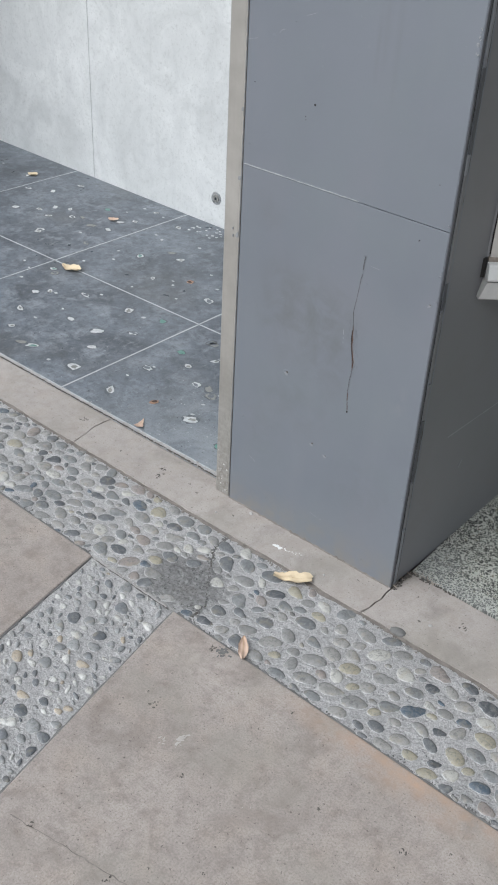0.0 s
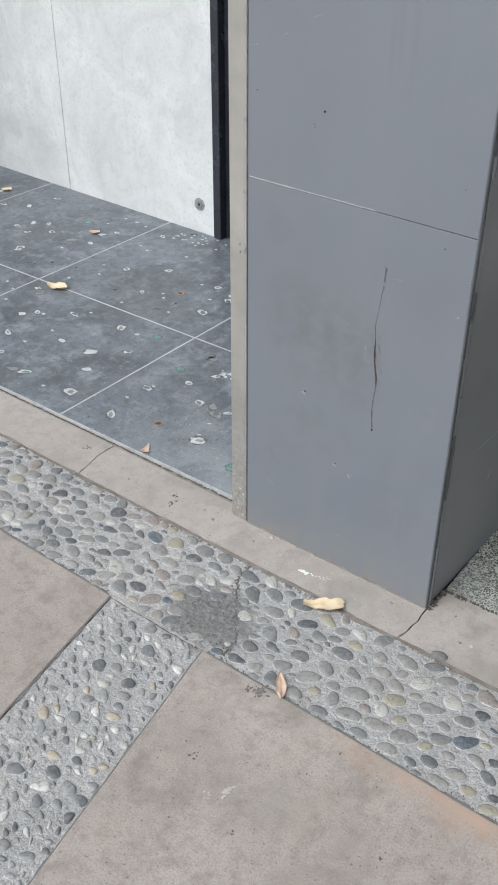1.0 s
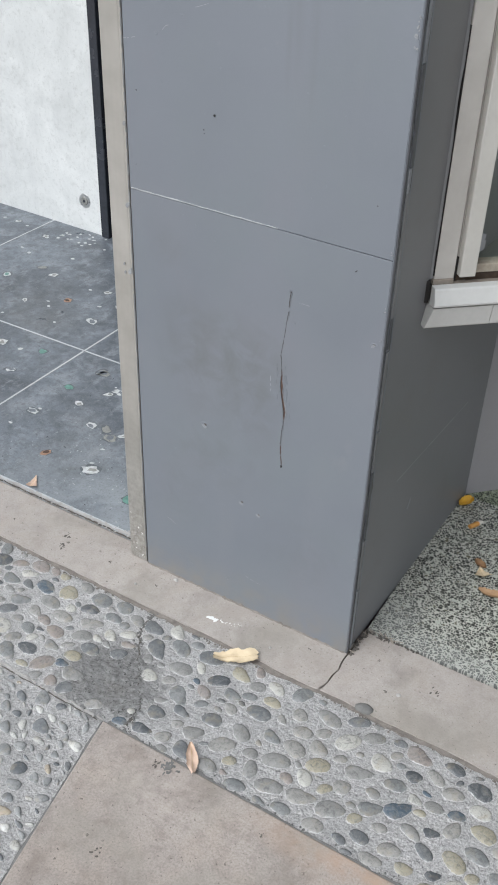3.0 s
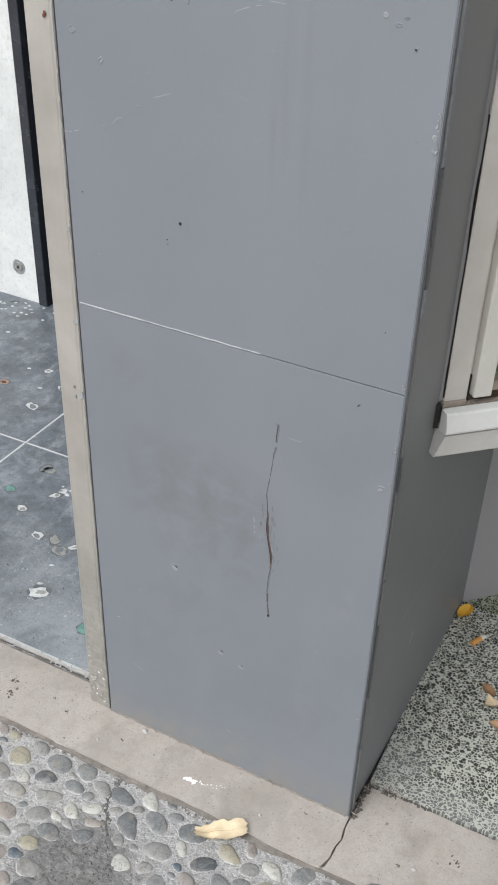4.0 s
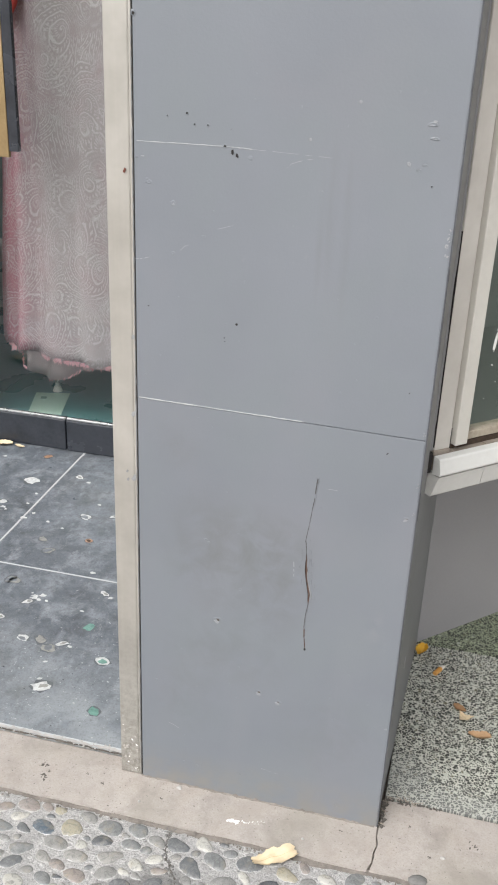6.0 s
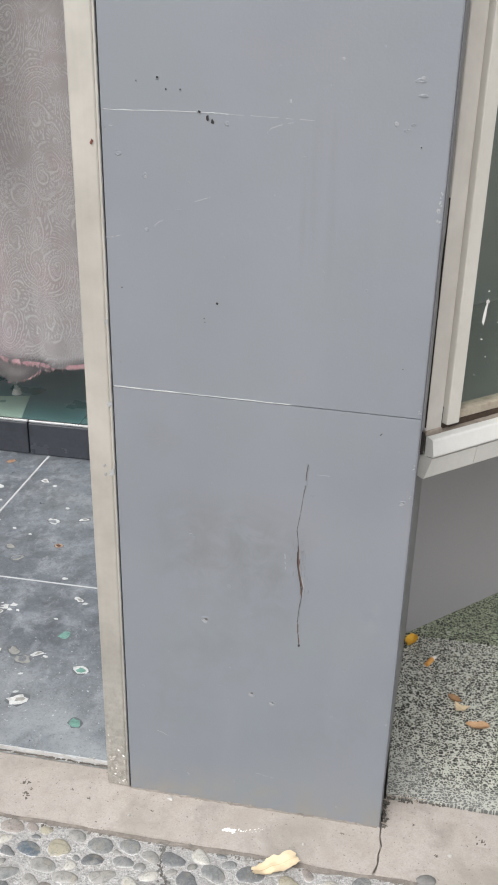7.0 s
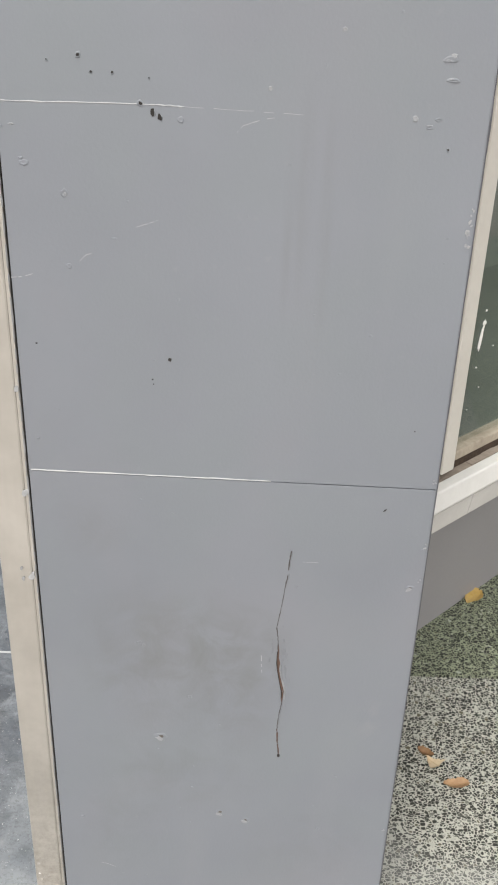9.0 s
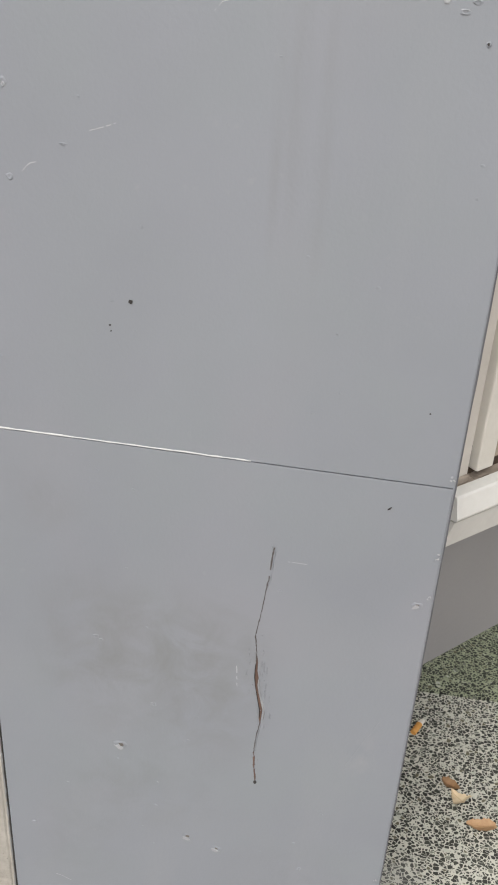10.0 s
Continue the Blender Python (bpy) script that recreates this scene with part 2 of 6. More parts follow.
def terrazzo(name, matrix, pale, tint):
    n = Nodes(name, 0.42).world_place()
    shake = n.add("ShaderNodeTexNoise", Scale=105, Detail=2)
    n.link(n.place, shake.inputs["Vector"])
    where = n.add("ShaderNodeVectorMath")
    where.operation = "MULTIPLY_ADD"
    n.link(shake.outputs["Color"], where.inputs[0])
    where.inputs[1].default_value = (0.0044, 0.0044, 0.0)
    n.link(n.place, where.inputs[2])
    flat = n.add("ShaderNodeMapping", Scale=(1, 1.2, 0.0))
    n.link(where.outputs[0], flat.inputs[0])

    def chips(scale, share, gap):
        v, e = n.add("ShaderNodeTexVoronoi", Scale=scale, Randomness=1), n.add("ShaderNodeTexVoronoi", Scale=scale, Randomness=1)
        e.feature = "DISTANCE_TO_EDGE"
        for k in (v, e):
            n.link(flat.outputs[0], k.inputs["Vector"])
        s = n.add("ShaderNodeSeparateColor")
        n.link(v.outputs["Color"], s.inputs[0])
        edge = n.calc("ADD", n.calc("MULTIPLY", s.outputs[2], gap * 2.2), gap * 0.5)
        return n.calc("MULTIPLY", n.calc("GREATER_THAN", e.outputs["Distance"], edge), n.calc("LESS_THAN", s.outputs[0], share)), s.outputs[1]

    base = n.mix(n.noise(45, 5), matrix, pale)
    small, kind = chips(310, 0.36, 0.1)
    c = n.mix(small, base, n.ramp(kind, (0.0, (0.02, 0.022, 0.02)), (0.6, (0.07, 0.075, 0.065)), (0.84, (0.45, 0.46, 0.42)), hard=True))
    large, kind = chips(146, 0.96, 0.066)
    c = n.mix(large, c, n.ramp(kind, (0.0, (0.01, 0.012, 0.01)), (0.55, (0.022, 0.026, 0.021)), (0.86, (0.1, 0.092, 0.058)), (0.91, (0.16, 0.172, 0.145)), (0.975, (0.44, 0.46, 0.41)), hard=True))
    c = n.mix(n.ramp(n.noise(5, 5), (0.4, 0.0), (0.7, 0.12)), c, tint)
    dust = n.calc("MULTIPLY", n.calc("MAXIMUM", n.blob((0.62, 0.075, 0), (0.5, 0.085, 1)), n.blob((0.54, 0.12, 0), (0.09, 0.12, 1))), n.ramp(n.noise(30, 5, 0.7), (0.35, 0.5), (0.6, 1.0)))
    c = n.mix(n.calc("MINIMUM", n.calc("MULTIPLY", dust, 0.7), 0.34), c, (0.33, 0.335, 0.325))
    return n.done(c, n.noise(200, 3), 0.0004, 0.4, n.ramp(n.noise(9, 4), (0.3, 0.34), (0.7, 0.6)))


def dark_tile():
    n = Nodes("dark_polished_concrete", 0.4).world_place()
    big, mid = n.noise(3.2, 7, 0.62, warp=0.5), n.noise(13, 6, 0.62, warp=0.5)
    c = n.mix(n.ramp(big, (0.34, 0.0), (0.66, 1.0)), (0.072, 0.082, 0.098), (0.175, 0.197, 0.226))
    c = n.mix(n.ramp(mid, (0.47, 0.0), (0.68, 0.8)), c, (0.285, 0.308, 0.334))
    c = n.mix(n.ramp(n.noise(8, 5, 0.6, warp=1.0), (0.5, 0.0), (0.68, 0.45)), c, (0.045, 0.05, 0.057))
    c = n.mix(n.ramp(n.noise(48, 6, 0.8, warp=0.4), (0.48, 0.0), (0.64, 0.5)), c, (0.042, 0.047, 0.053))
    c = n.mix(n.ramp(n.noise(30, 6, 0.8, at=n.stretch(1, 0.45, 1)), (0.55, 0.0), (0.68, 0.6)), c, (0.3, 0.322, 0.342))
    c = n.mix(n.ramp(n.noise(2.3, 5, 0.6), (0.54, 0.0), (0.72, 0.4)), c, (0.12, 0.117, 0.108))
    dust = n.calc("MULTIPLY", n.blob((-0.12, 0.1, 0), (0.55, 0.3, 1)), n.ramp(n.noise(11, 6), (0.32, 0.15), (0.62, 1.0)))
    c = n.mix(n.calc("MULTIPLY", dust, 1.0), c, (0.29, 0.312, 0.332))
    c = n.mix(n.ramp(n.noise(260, 3), (0.64, 0.0), (0.7, 0.6)), c, (0.36, 0.37, 0.37))
    c = n.mix(n.ramp(n.noise(190, 5, 0.8), (0.5, 0.0), (0.7, 0.5)), c, (0.042, 0.046, 0.052))
    crumbs = n.calc("MULTIPLY", n.blob((-0.12, 0.14, 0), (0.55, 0.5, 1)), n.ramp(n.noise(140, 2), (0.71, 0.0), (0.725, 1.0)))
    c = n.mix(n.calc("MINIMUM", n.calc("MULTIPLY", crumbs, 2.0), 0.8), c, (0.48, 0.49, 0.49))
    return n.done(c, n.noise(60, 5), 0.0006, 0.35, n.ramp(mid, (0.3, 0.26), (0.75, 0.6)))


def plaster():
    n = Nodes("white_trowelled_plaster", 0.62).world_place()
    sweep = n.noise(3.0, 7, 0.65, warp=1.2)
    c = n.mix(n.ramp(sweep, (0.3, 0.0), (0.7, 1.0)), (0.55, 0.56, 0.552), (0.75, 0.756, 0.744))
    c = n.mix(n.ramp(n.noise(22, 6, 0.7), (0.5, 0.0), (0.72, 0.5)), c, (0.52, 0.527, 0.516))
    c = n.mix(n.ramp(n.noise(75, 5, 0.75), (0.53, 0.0), (0.68, 0.6)), c, (0.47, 0.475, 0.46))
    c = n.mix(n.ramp(n.noise(170, 3, 0.6), (0.66, 0.0), (0.72, 0.5)), c, (0.36, 0.365, 0.36))
    run = n.noise(7, 4, at=n.stretch(2.2, 2.2, 0.2))
    c = n.mix(n.ramp(run, (0.6, 0.0), (0.85, 0.4)), c, (0.47, 0.48, 0.485))
    return n.done(c, n.calc("ADD", sweep, n.noise(50, 5)), 0.002, 0.5)


def paisley():
    """Woven teardrop motifs: nested rings round each motif's heart, every other ring broken into dots."""
    n = Nodes("paisley_cloth", 0.85)
    shake = n.add("ShaderNodeTexNoise", Scale=7, Detail=1)
    n.link(n.place, shake.inputs["Vector"])
    where = n.add("ShaderNodeVectorMath")
    where.operation = "MULTIPLY_ADD"
    n.link(shake.outputs["Color"], where.inputs[0])
    where.inputs[1].default_value = (0.05, 0.0, 0.05)
    n.link(n.place, where.inputs[2])

    def motifs(scale, spacing, petals, offset):
        flat = n.add("ShaderNodeMapping", Location=(offset, 0, offset * 0.7), Scale=(1, 0.0, 0.66))
        n.link(where.outputs[0], flat.inputs[0])
        v = n.add("ShaderNodeTexVoronoi", Scale=scale, Randomness=0.8)
        n.link(flat.outputs[0], v.inputs["Vector"])
        gap = n.add("ShaderNodeVectorMath")
        gap.operation = "SUBTRACT"
        n.link(flat.outputs[0], gap.inputs[0])
        n.link(v.outputs["Position"], gap.inputs[1])
        d = n.add("ShaderNodeSeparateXYZ")
        n.link(gap.outputs[0], d.inputs[0])
        tone = n.add("ShaderNodeSeparateColor")
        n.link(v.outputs["Color"], tone.inputs[0])
        angle = n.calc("ARCTAN2", d.outputs[2], d.outputs[0])
        length = n.calc("SQRT", n.calc("ADD", n.calc("MULTIPLY", d.outputs[0], d.outputs[0]), n.calc("MULTIPLY", d.outputs[2], d.outputs[2])))
        bent = n.calc("MULTIPLY", length, n.calc("ADD", 1.0, n.calc("MULTIPLY", n.calc("SINE", n.calc("ADD", angle, n.calc("MULTIPLY", tone.outputs[0], 6.28))), 0.5)))
        swirl = n.calc("MULTIPLY", n.noise(26, 2), 1.6)
        ring = n.calc("PINGPONG", n.calc("ADD", n.calc("MULTIPLY", bent, spacing), n.calc("ADD", n.calc("MULTIPLY", angle, 0.32), swirl)), 1.0)
        line = n.ramp(ring, (0.0, 1.0), (0.13, 0.9), (0.26, 0.0))
        beads = n.calc("MULTIPLY", n.ramp(ring, (0.66, 0.0), (0.8, 1.0)), n.calc("GREATER_THAN", n.calc("SINE", n.calc("MULTIPLY", angle, petals)), 0.1))
        return n.calc("MAXIMUM", line, n.calc("MULTIPLY", beads, 0.8))

    large, small = motifs(8.5, 110.0, 26.0, 0.0), motifs(21.0, 200.0, 12.0, 3.3)
    lines = n.calc("MAXIMUM", n.calc("MULTIPLY", large, n.ramp(n.noise(11, 2), (0.36, 0.15), (0.5, 1.0))), n.calc("MULTIPLY", small, n.ramp(n.noise(14, 2, warp=0.5), (0.46, 0.0), (0.56, 0.85))))
    s = n.add("ShaderNodeSeparateXYZ")
    n.link(n.place, s.inputs[0])
    side = n.calc("ADD", s.outputs[0], n.calc("MULTIPLY", n.calc("SUBTRACT", n.noise(5, 3), 0.5), 0.2))
    ground = n.ramp(n.calc("ADD", side, 0.5), (0.1, (0.31, 0.075, 0.112)), (0.27, (0.29, 0.1, 0.132)), (0.33, (0.255, 0.172, 0.188)), (0.44, (0.25, 0.205, 0.214)))
    ground = n.mix(n.ramp(n.noise(6, 3, warp=0.4), (0.5, 0.0), (0.68, 0.5)), ground, (0.25, 0.165, 0.185))
    ground = n.mix(n.ramp(s.outputs[2], (0.205, 0.55), (0.25, 0.0)), ground, (0.36, 0.17, 0.2))
    weave = n.noise(420, 3, 0.7)
    c = n.mix(n.calc("MULTIPLY", lines, n.ramp(weave, (0.35, 0.2), (0.6, 0.56))), ground, (0.5, 0.465, 0.46))
    return n.done(c, n.noise(700, 2), 0.0004, 0.5)


def glass_pane(name, tint):
    n = Nodes(name, 0.02)
    n.b.inputs["Transmission Weight"].default_value, n.b.inputs["IOR"].default_value = 1.0, 1.45
    return n.done(tint)


PAINT, SIDE_PAINT = pillar_paint(), side_paint()
SLAB = concrete("pinkish_pavement_concrete", (0.332, 0.29, 0.262), (0.45, 0.4, 0.364), (0.41, 0.348, 0.3), (0.2, 0.17, 0.15), 1.0)
KERB = concrete("pale_kerb_concrete", (0.37, 0.335, 0.308), (0.45, 0.41, 0.38), (0.4, 0.352, 0.31), (0.25, 0.222, 0.2), 0.65)
BED, PATCH, PEBBLE, PEBBLES = mortar_bed(), crumbled(), pebble(True), pebble(False)
PALE_PEBBLE, PALE_PEBBLES = pebble(True, 1.0), pebble(False, 1.0)
TERRAZZO = terrazzo("pale_green_terrazzo", (0.435, 0.44, 0.39), (0.59, 0.595, 0.535), (0.3, 0.3, 0.25))
TERRAZZO_GREEN = terrazzo("mossy_green_terrazzo", (0.25, 0.285, 0.19), (0.4, 0.435, 0.32), (0.1, 0.13, 0.075))
TILE, PLASTER, CLOTH = dark_tile(), plaster(), paisley()
GROUT = simple("pale_grout", (0.38, 0.395, 0.405), (0.54, 0.555, 0.565), rough=0.85)
MORTAR = simple("whitish_mortar", (0.3, 0.285, 0.27), (0.52, 0.5, 0.48), 30, 140, 0.9, depth=0.003)


def brushed(name, dark, light, rough, metal):
    n = Nodes(name, rough, metal).world_place()
    streak, cloud, fine = n.noise(160, 4, at=n.stretch(1, 1, 0.02)), n.noise(4.5, 5, 0.65), n.noise(210, 4)
    c = n.mix(n.ramp(n.calc("MULTIPLY", n.calc("ADD", n.calc("MULTIPLY", streak, 0.4), n.calc("MULTIPLY", cloud, 5.0)), 0.185), (0.36, 0.0), (0.64, 1.0)), dark, light)
    foot = n.add("ShaderNodeSeparateXYZ")
    n.link(n.place, foot.inputs[0])
    # dirt near the foot, whose darkness also paints the dimmer reflection there
    dirt = n.calc("MULTIPLY", n.ramp(foot.outputs[2], (0.0, 1.0), (0.28, 0.25), (0.5, 0.0)), n.ramp(n.noise(55, 6, 0.75), (0.42, 0.0), (0.62, 0.85)))
    c = n.mix(dirt, c, (0.22, 0.205, 0.18))
    return n.done(c, n.calc("ADD", fine, n.calc("MULTIPLY", streak, 0.3)), 0.0002, 0.4, n.ramp(cloud, (0.3, rough - 0.07), (0.7, rough + 0.1)))


ALUMINIUM = brushed("weathered_beige_aluminium", (0.375, 0.36, 0.33), (0.51, 0.49, 0.455), 0.38, 0.45)
WINDOW_BEIGE = brushed("beige_window_enamel", (0.47, 0.445, 0.41), (0.6, 0.575, 0.535), 0.42, 0.0)
BEAD = simple("grey_corner_metal", (0.075, 0.08, 0.092), (0.135, 0.14, 0.152), 24, 160, 0.42, 0.2)
BLACK = simple("black_door_metal", (0.014, 0.016, 0.021), (0.045, 0.05, 0.062), 9, 90, 0.24, 0.0, 0.0002)
CAULK_GLINT = simple("white_caulk_and_highlight", (0.3, 0.31, 0.315), (0.46, 0.47, 0.47), 30, 200, 0.7)
VOID = simple("dark_hole", (0.012, 0.011, 0.01), (0.03, 0.027, 0.025), rough=0.95)
HAIRLINE = simple("dark_brown_hairline", (0.028, 0.025, 0.023), (0.1, 0.092, 0.088), 60, 260, 0.9)
FAINT = simple("faint_filler_line", (0.255, 0.265, 0.28), (0.37, 0.38, 0.392), 30, 200, 0.6)
CHIP = simple("bare_plaster_chip", (0.24, 0.248, 0.258), (0.37, 0.378, 0.386), 60, 300, 0.6)
FLAKES_GLINTS = simple("pale_flaking_paint_and_highlights", (0.2, 0.21, 0.225), (0.34, 0.35, 0.365), 40, 160, 0.7, 0.0, 0.001)
RUST = simple("brown_split_edge", (0.042, 0.027, 0.021), (0.14, 0.085, 0.065), 40, 220, 0.9)
BRASS = simple("brushed_brass", (0.34, 0.245, 0.125), (0.56, 0.42, 0.24), 5, 80, 0.36, 0.9)
STEEL = simple("satin_steel", (0.5, 0.5, 0.5), (0.66, 0.66, 0.65), 20, 150, 0.3, 0.9)
WHITE_METAL = simple("white_window_metal", (0.6, 0.6, 0.58), (0.74, 0.74, 0.72), 7, 110, 0.45)
WOOD = simple("worn_bare_wood", (0.15, 0.115, 0.088), (0.44, 0.39, 0.335), 18, 140, 0.8, depth=0.002)
SHELL = simple("white_shell_chip", (0.28, 0.29, 0.295), (0.72, 0.73, 0.72), 110, 240, 0.4)
JADE = simple("jade_green_chip", (0.045, 0.125, 0.105), (0.19, 0.37, 0.31), 110, 240, 0.35)
GREYCHIP = simple("grey_stone_chip", (0.12, 0.125, 0.122), (0.36, 0.355, 0.325), 110, 240, 0.5)
ORANGE = simple("rusty_orange_chip", (0.16, 0.085, 0.05), (0.5, 0.31, 0.2), 110, 240, 0.5)
FILTER = simple("orange_filter_paper", (0.5, 0.22, 0.05), (0.68, 0.36, 0.1), 90, 300, 0.75)
RIM = simple("dark_resin_rim", (0.06, 0.066, 0.075), (0.13, 0.14, 0.152), 60, 200, 0.4)
SEAM = simple("brownish_dirt_seam", (0.1, 0.086, 0.075), (0.33, 0.298, 0.268), 30, 160, 0.95, depth=0.004)
RUBBLE = simple("crumbled_mortar", (0.09, 0.088, 0.085), (0.24, 0.235, 0.225), 60, 260, 0.95, depth=0.002)
STAIN_SHADE = simple("dark_grime_and_shade", (0.06, 0.054, 0.048), (0.15, 0.134, 0.118), 60, 250, 0.9)
BROWN_GAP = simple("brown_dirt_and_gap_shade", (0.02, 0.014, 0.01), (0.1, 0.066, 0.045), 40, 150, 0.95, 0.0, 0.004)
SPLAT = simple("pale_splash", (0.42, 0.39, 0.36), (0.52, 0.49, 0.455), 60, 250, 0.85)
WHITE_PAINT = simple("white_paint_dab", (0.72, 0.72, 0.7), (0.84, 0.84, 0.82), 60, 250, 0.6)
LEAF_PALE = simple("dry_beige_leaf", (0.6, 0.47, 0.3), (0.76, 0.64, 0.45), 40, 160, 0.7)
RIB_PALE = simple("tan_leaf_rib", (0.42, 0.3, 0.16), (0.55, 0.4, 0.22), 40, 160, 0.7)
RIB_BROWN = simple("dark_leaf_rib", (0.14, 0.065, 0.03), (0.26, 0.13, 0.06), 40, 160, 0.7)
LEAF_YELLOW = simple("yellow_leaf", (0.6, 0.3, 0.02), (0.78, 0.48, 0.05), 40, 160, 0.6)
LEAF_PINK = simple("pinkish_dry_leaf", (0.5, 0.34, 0.25), (0.68, 0.52, 0.41), 40, 160, 0.7)
LEAF_TAN = simple("tan_curled_leaf", (0.2, 0.1, 0.045), (0.55, 0.37, 0.21), 26, 160, 0.7)
LEAF_OCHRE = simple("ochre_leaf", (0.5, 0.32, 0.08), (0.68, 0.5, 0.2), 40, 160, 0.6)
LEAF_BROWN = simple("brown_curled_leaf", (0.12, 0.06, 0.03), (0.36, 0.21, 0.1), 30, 160, 0.7)
PAPER = simple("off_white_paper", (0.62, 0.6, 0.55), (0.74, 0.72, 0.67), rough=0.9)
CARD = simple("pale_green_card", (0.3, 0.42, 0.35), (0.42, 0.54, 0.46), rough=0.7)
INK = simple("dark_ink", (0.12, 0.2, 0.17), (0.2, 0.3, 0.25), rough=0.8)
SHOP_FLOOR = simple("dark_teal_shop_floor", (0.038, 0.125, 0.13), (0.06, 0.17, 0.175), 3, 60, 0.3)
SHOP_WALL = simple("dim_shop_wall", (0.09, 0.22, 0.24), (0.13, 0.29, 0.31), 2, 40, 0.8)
SOFFIT = simple("grey_soffit_paint", (0.3, 0.31, 0.32), (0.37, 0.38, 0.39), 3, 60, 0.8)
CREAM_METAL = simple("cream_window_enamel", (0.56, 0.54, 0.495), (0.68, 0.66, 0.61), 7, 110, 0.45)
WOOD_PALE = simple("worn_cream_wood", (0.2, 0.165, 0.12), (0.56, 0.5, 0.41), 22, 140, 0.8, depth=0.002)
SILL_BEIGE = simple("beige_sill_facing", (0.44, 0.425, 0.37), (0.58, 0.56, 0.5), 30, 160, 0.6)
SILL_GREY = simple("greyish_sill_facing", (0.48, 0.475, 0.455), (0.62, 0.61, 0.585), 9, 120, 0.6)
DISPLAY = simple("grey_green_display_board", (0.085, 0.1, 0.092), (0.17, 0.19, 0.175), 9, 60, 0.7)
RUST_RED = simple("dark_red_rust", (0.09, 0.03, 0.022), (0.18, 0.06, 0.04), 60, 240, 0.8)
LINING = simple("sheer_grey_lining", (0.115, 0.09, 0.092), (0.185, 0.148, 0.148), 14, 160, 0.8)
FRINGE = simple("pink_fringe", (0.26, 0.08, 0.11), (0.44, 0.29, 0.3), 60, 240, 0.9)
RED = simple("red_cloth", (0.4, 0.03, 0.03), (0.55, 0.06, 0.05), 12, 120, 0.9)
PORCH_PAINT = simple("warm_grey_wall_paint", (0.282, 0.272, 0.277), (0.338, 0.327, 0.333), 4, 180, 0.6, 0.0, 0.0005)
GLASS = glass_pane("greenish_door_glass", (0.93, 0.985, 0.98))
GLASS_WINDOW = glass_pane("window_glass", (0.9, 0.95, 0.92))

# ---- building helpers ----
BASE = {}


def thing(name, x=0.0, y=0.0, z=0.0, label="", category="", group="", kind=""):
    ob = new(name)
    ob.empty_display_size = 0.05
    ob.location = (x, y, z)
    BASE[ob] = Vector((x, y, z))
    return tagged(ob, label, category, group, kind)


def part(name, bm, material, parent=None, label="", smooth=False):
    """Links a bmesh, drawn in the world's coordinates, as one mesh object under a thing or a part."""
    at = BASE[parent] if parent else Vector()
    me = bpy.data.meshes.new(name)
    bm.normal_update()
    bmesh.ops.recalc_face_normals(bm, faces=bm.faces)
    bm.transform(Matrix.Translation(-at))
    bm.to_mesh(me)
    bm.free()
    me.materials.append(material)
    if smooth:
        me.shade_smooth()
    ob = new(name, me)
    ob.parent = parent
    BASE[ob] = at
    return tagged(ob, label)


def box(x0, x1, y0, y1, z0, z1, bevel=0.0, into=None):
    bm = into or bmesh.new()
    made = bmesh.ops.create_cube(bm, size=1, matrix=Matrix.Translation(((x0 + x1) / 2, (y0 + y1) / 2, (z0 + z1) / 2)) @ Matrix.Diagonal((x1 - x0, y1 - y0, z1 - z0, 1)))
    if bevel:
        edges = list({e for v in made["verts"] for e in v.link_edges})
        bmesh.ops.bevel(bm, geom=edges, offset=bevel, segments=2, affect="EDGES", profile=0.5)
    return bm


def prism(points, z0, z1, bevel=0.0, into=None):
    """An upright block over an outline in plan."""
    bm = into or bmesh.new()
    low = [bm.verts.new((x, y, z0)) for x, y in points]
    high = [bm.verts.new((x, y, z1)) for x, y in points]
    k = len(points)
    bm.faces.new(low[::-1])
    top = bm.faces.new(high)
    for a in range(k):
        bm.faces.new((low[a], low[(a + 1) % k], high[(a + 1) % k], high[a]))
    if bevel:
        bmesh.ops.bevel(bm, geom=list(top.edges), offset=bevel, segments=2, affect="EDGES", profile=0.5)
    return bm


def flake(rx, ry, thick, rng, sides=9, rough=0.3, into=None, at=Matrix.Identity(4)):
    """A small irregular chip lying in the xy plane, its upper face a little smaller."""
    bm = into or bmesh.new()
    radii = [1 + rng.uniform(-rough, rough) for _ in range(sides)]
    rings = []
    for grow, z in ((1.0, 0.0), (0.94, thick)):
        rings.append([bm.verts.new(at @ Vector((grow * r * rx * math.cos(2 * math.pi * a / sides), grow * r * ry * math.sin(2 * math.pi * a / sides), z))) for a, r in enumerate(radii)])
    for a in range(sides):
        b = (a + 1) % sides
        bm.faces.new((rings[0][a], rings[0][b], rings[1][b], rings[1][a]))
    bm.faces.new(rings[1])
    return bm


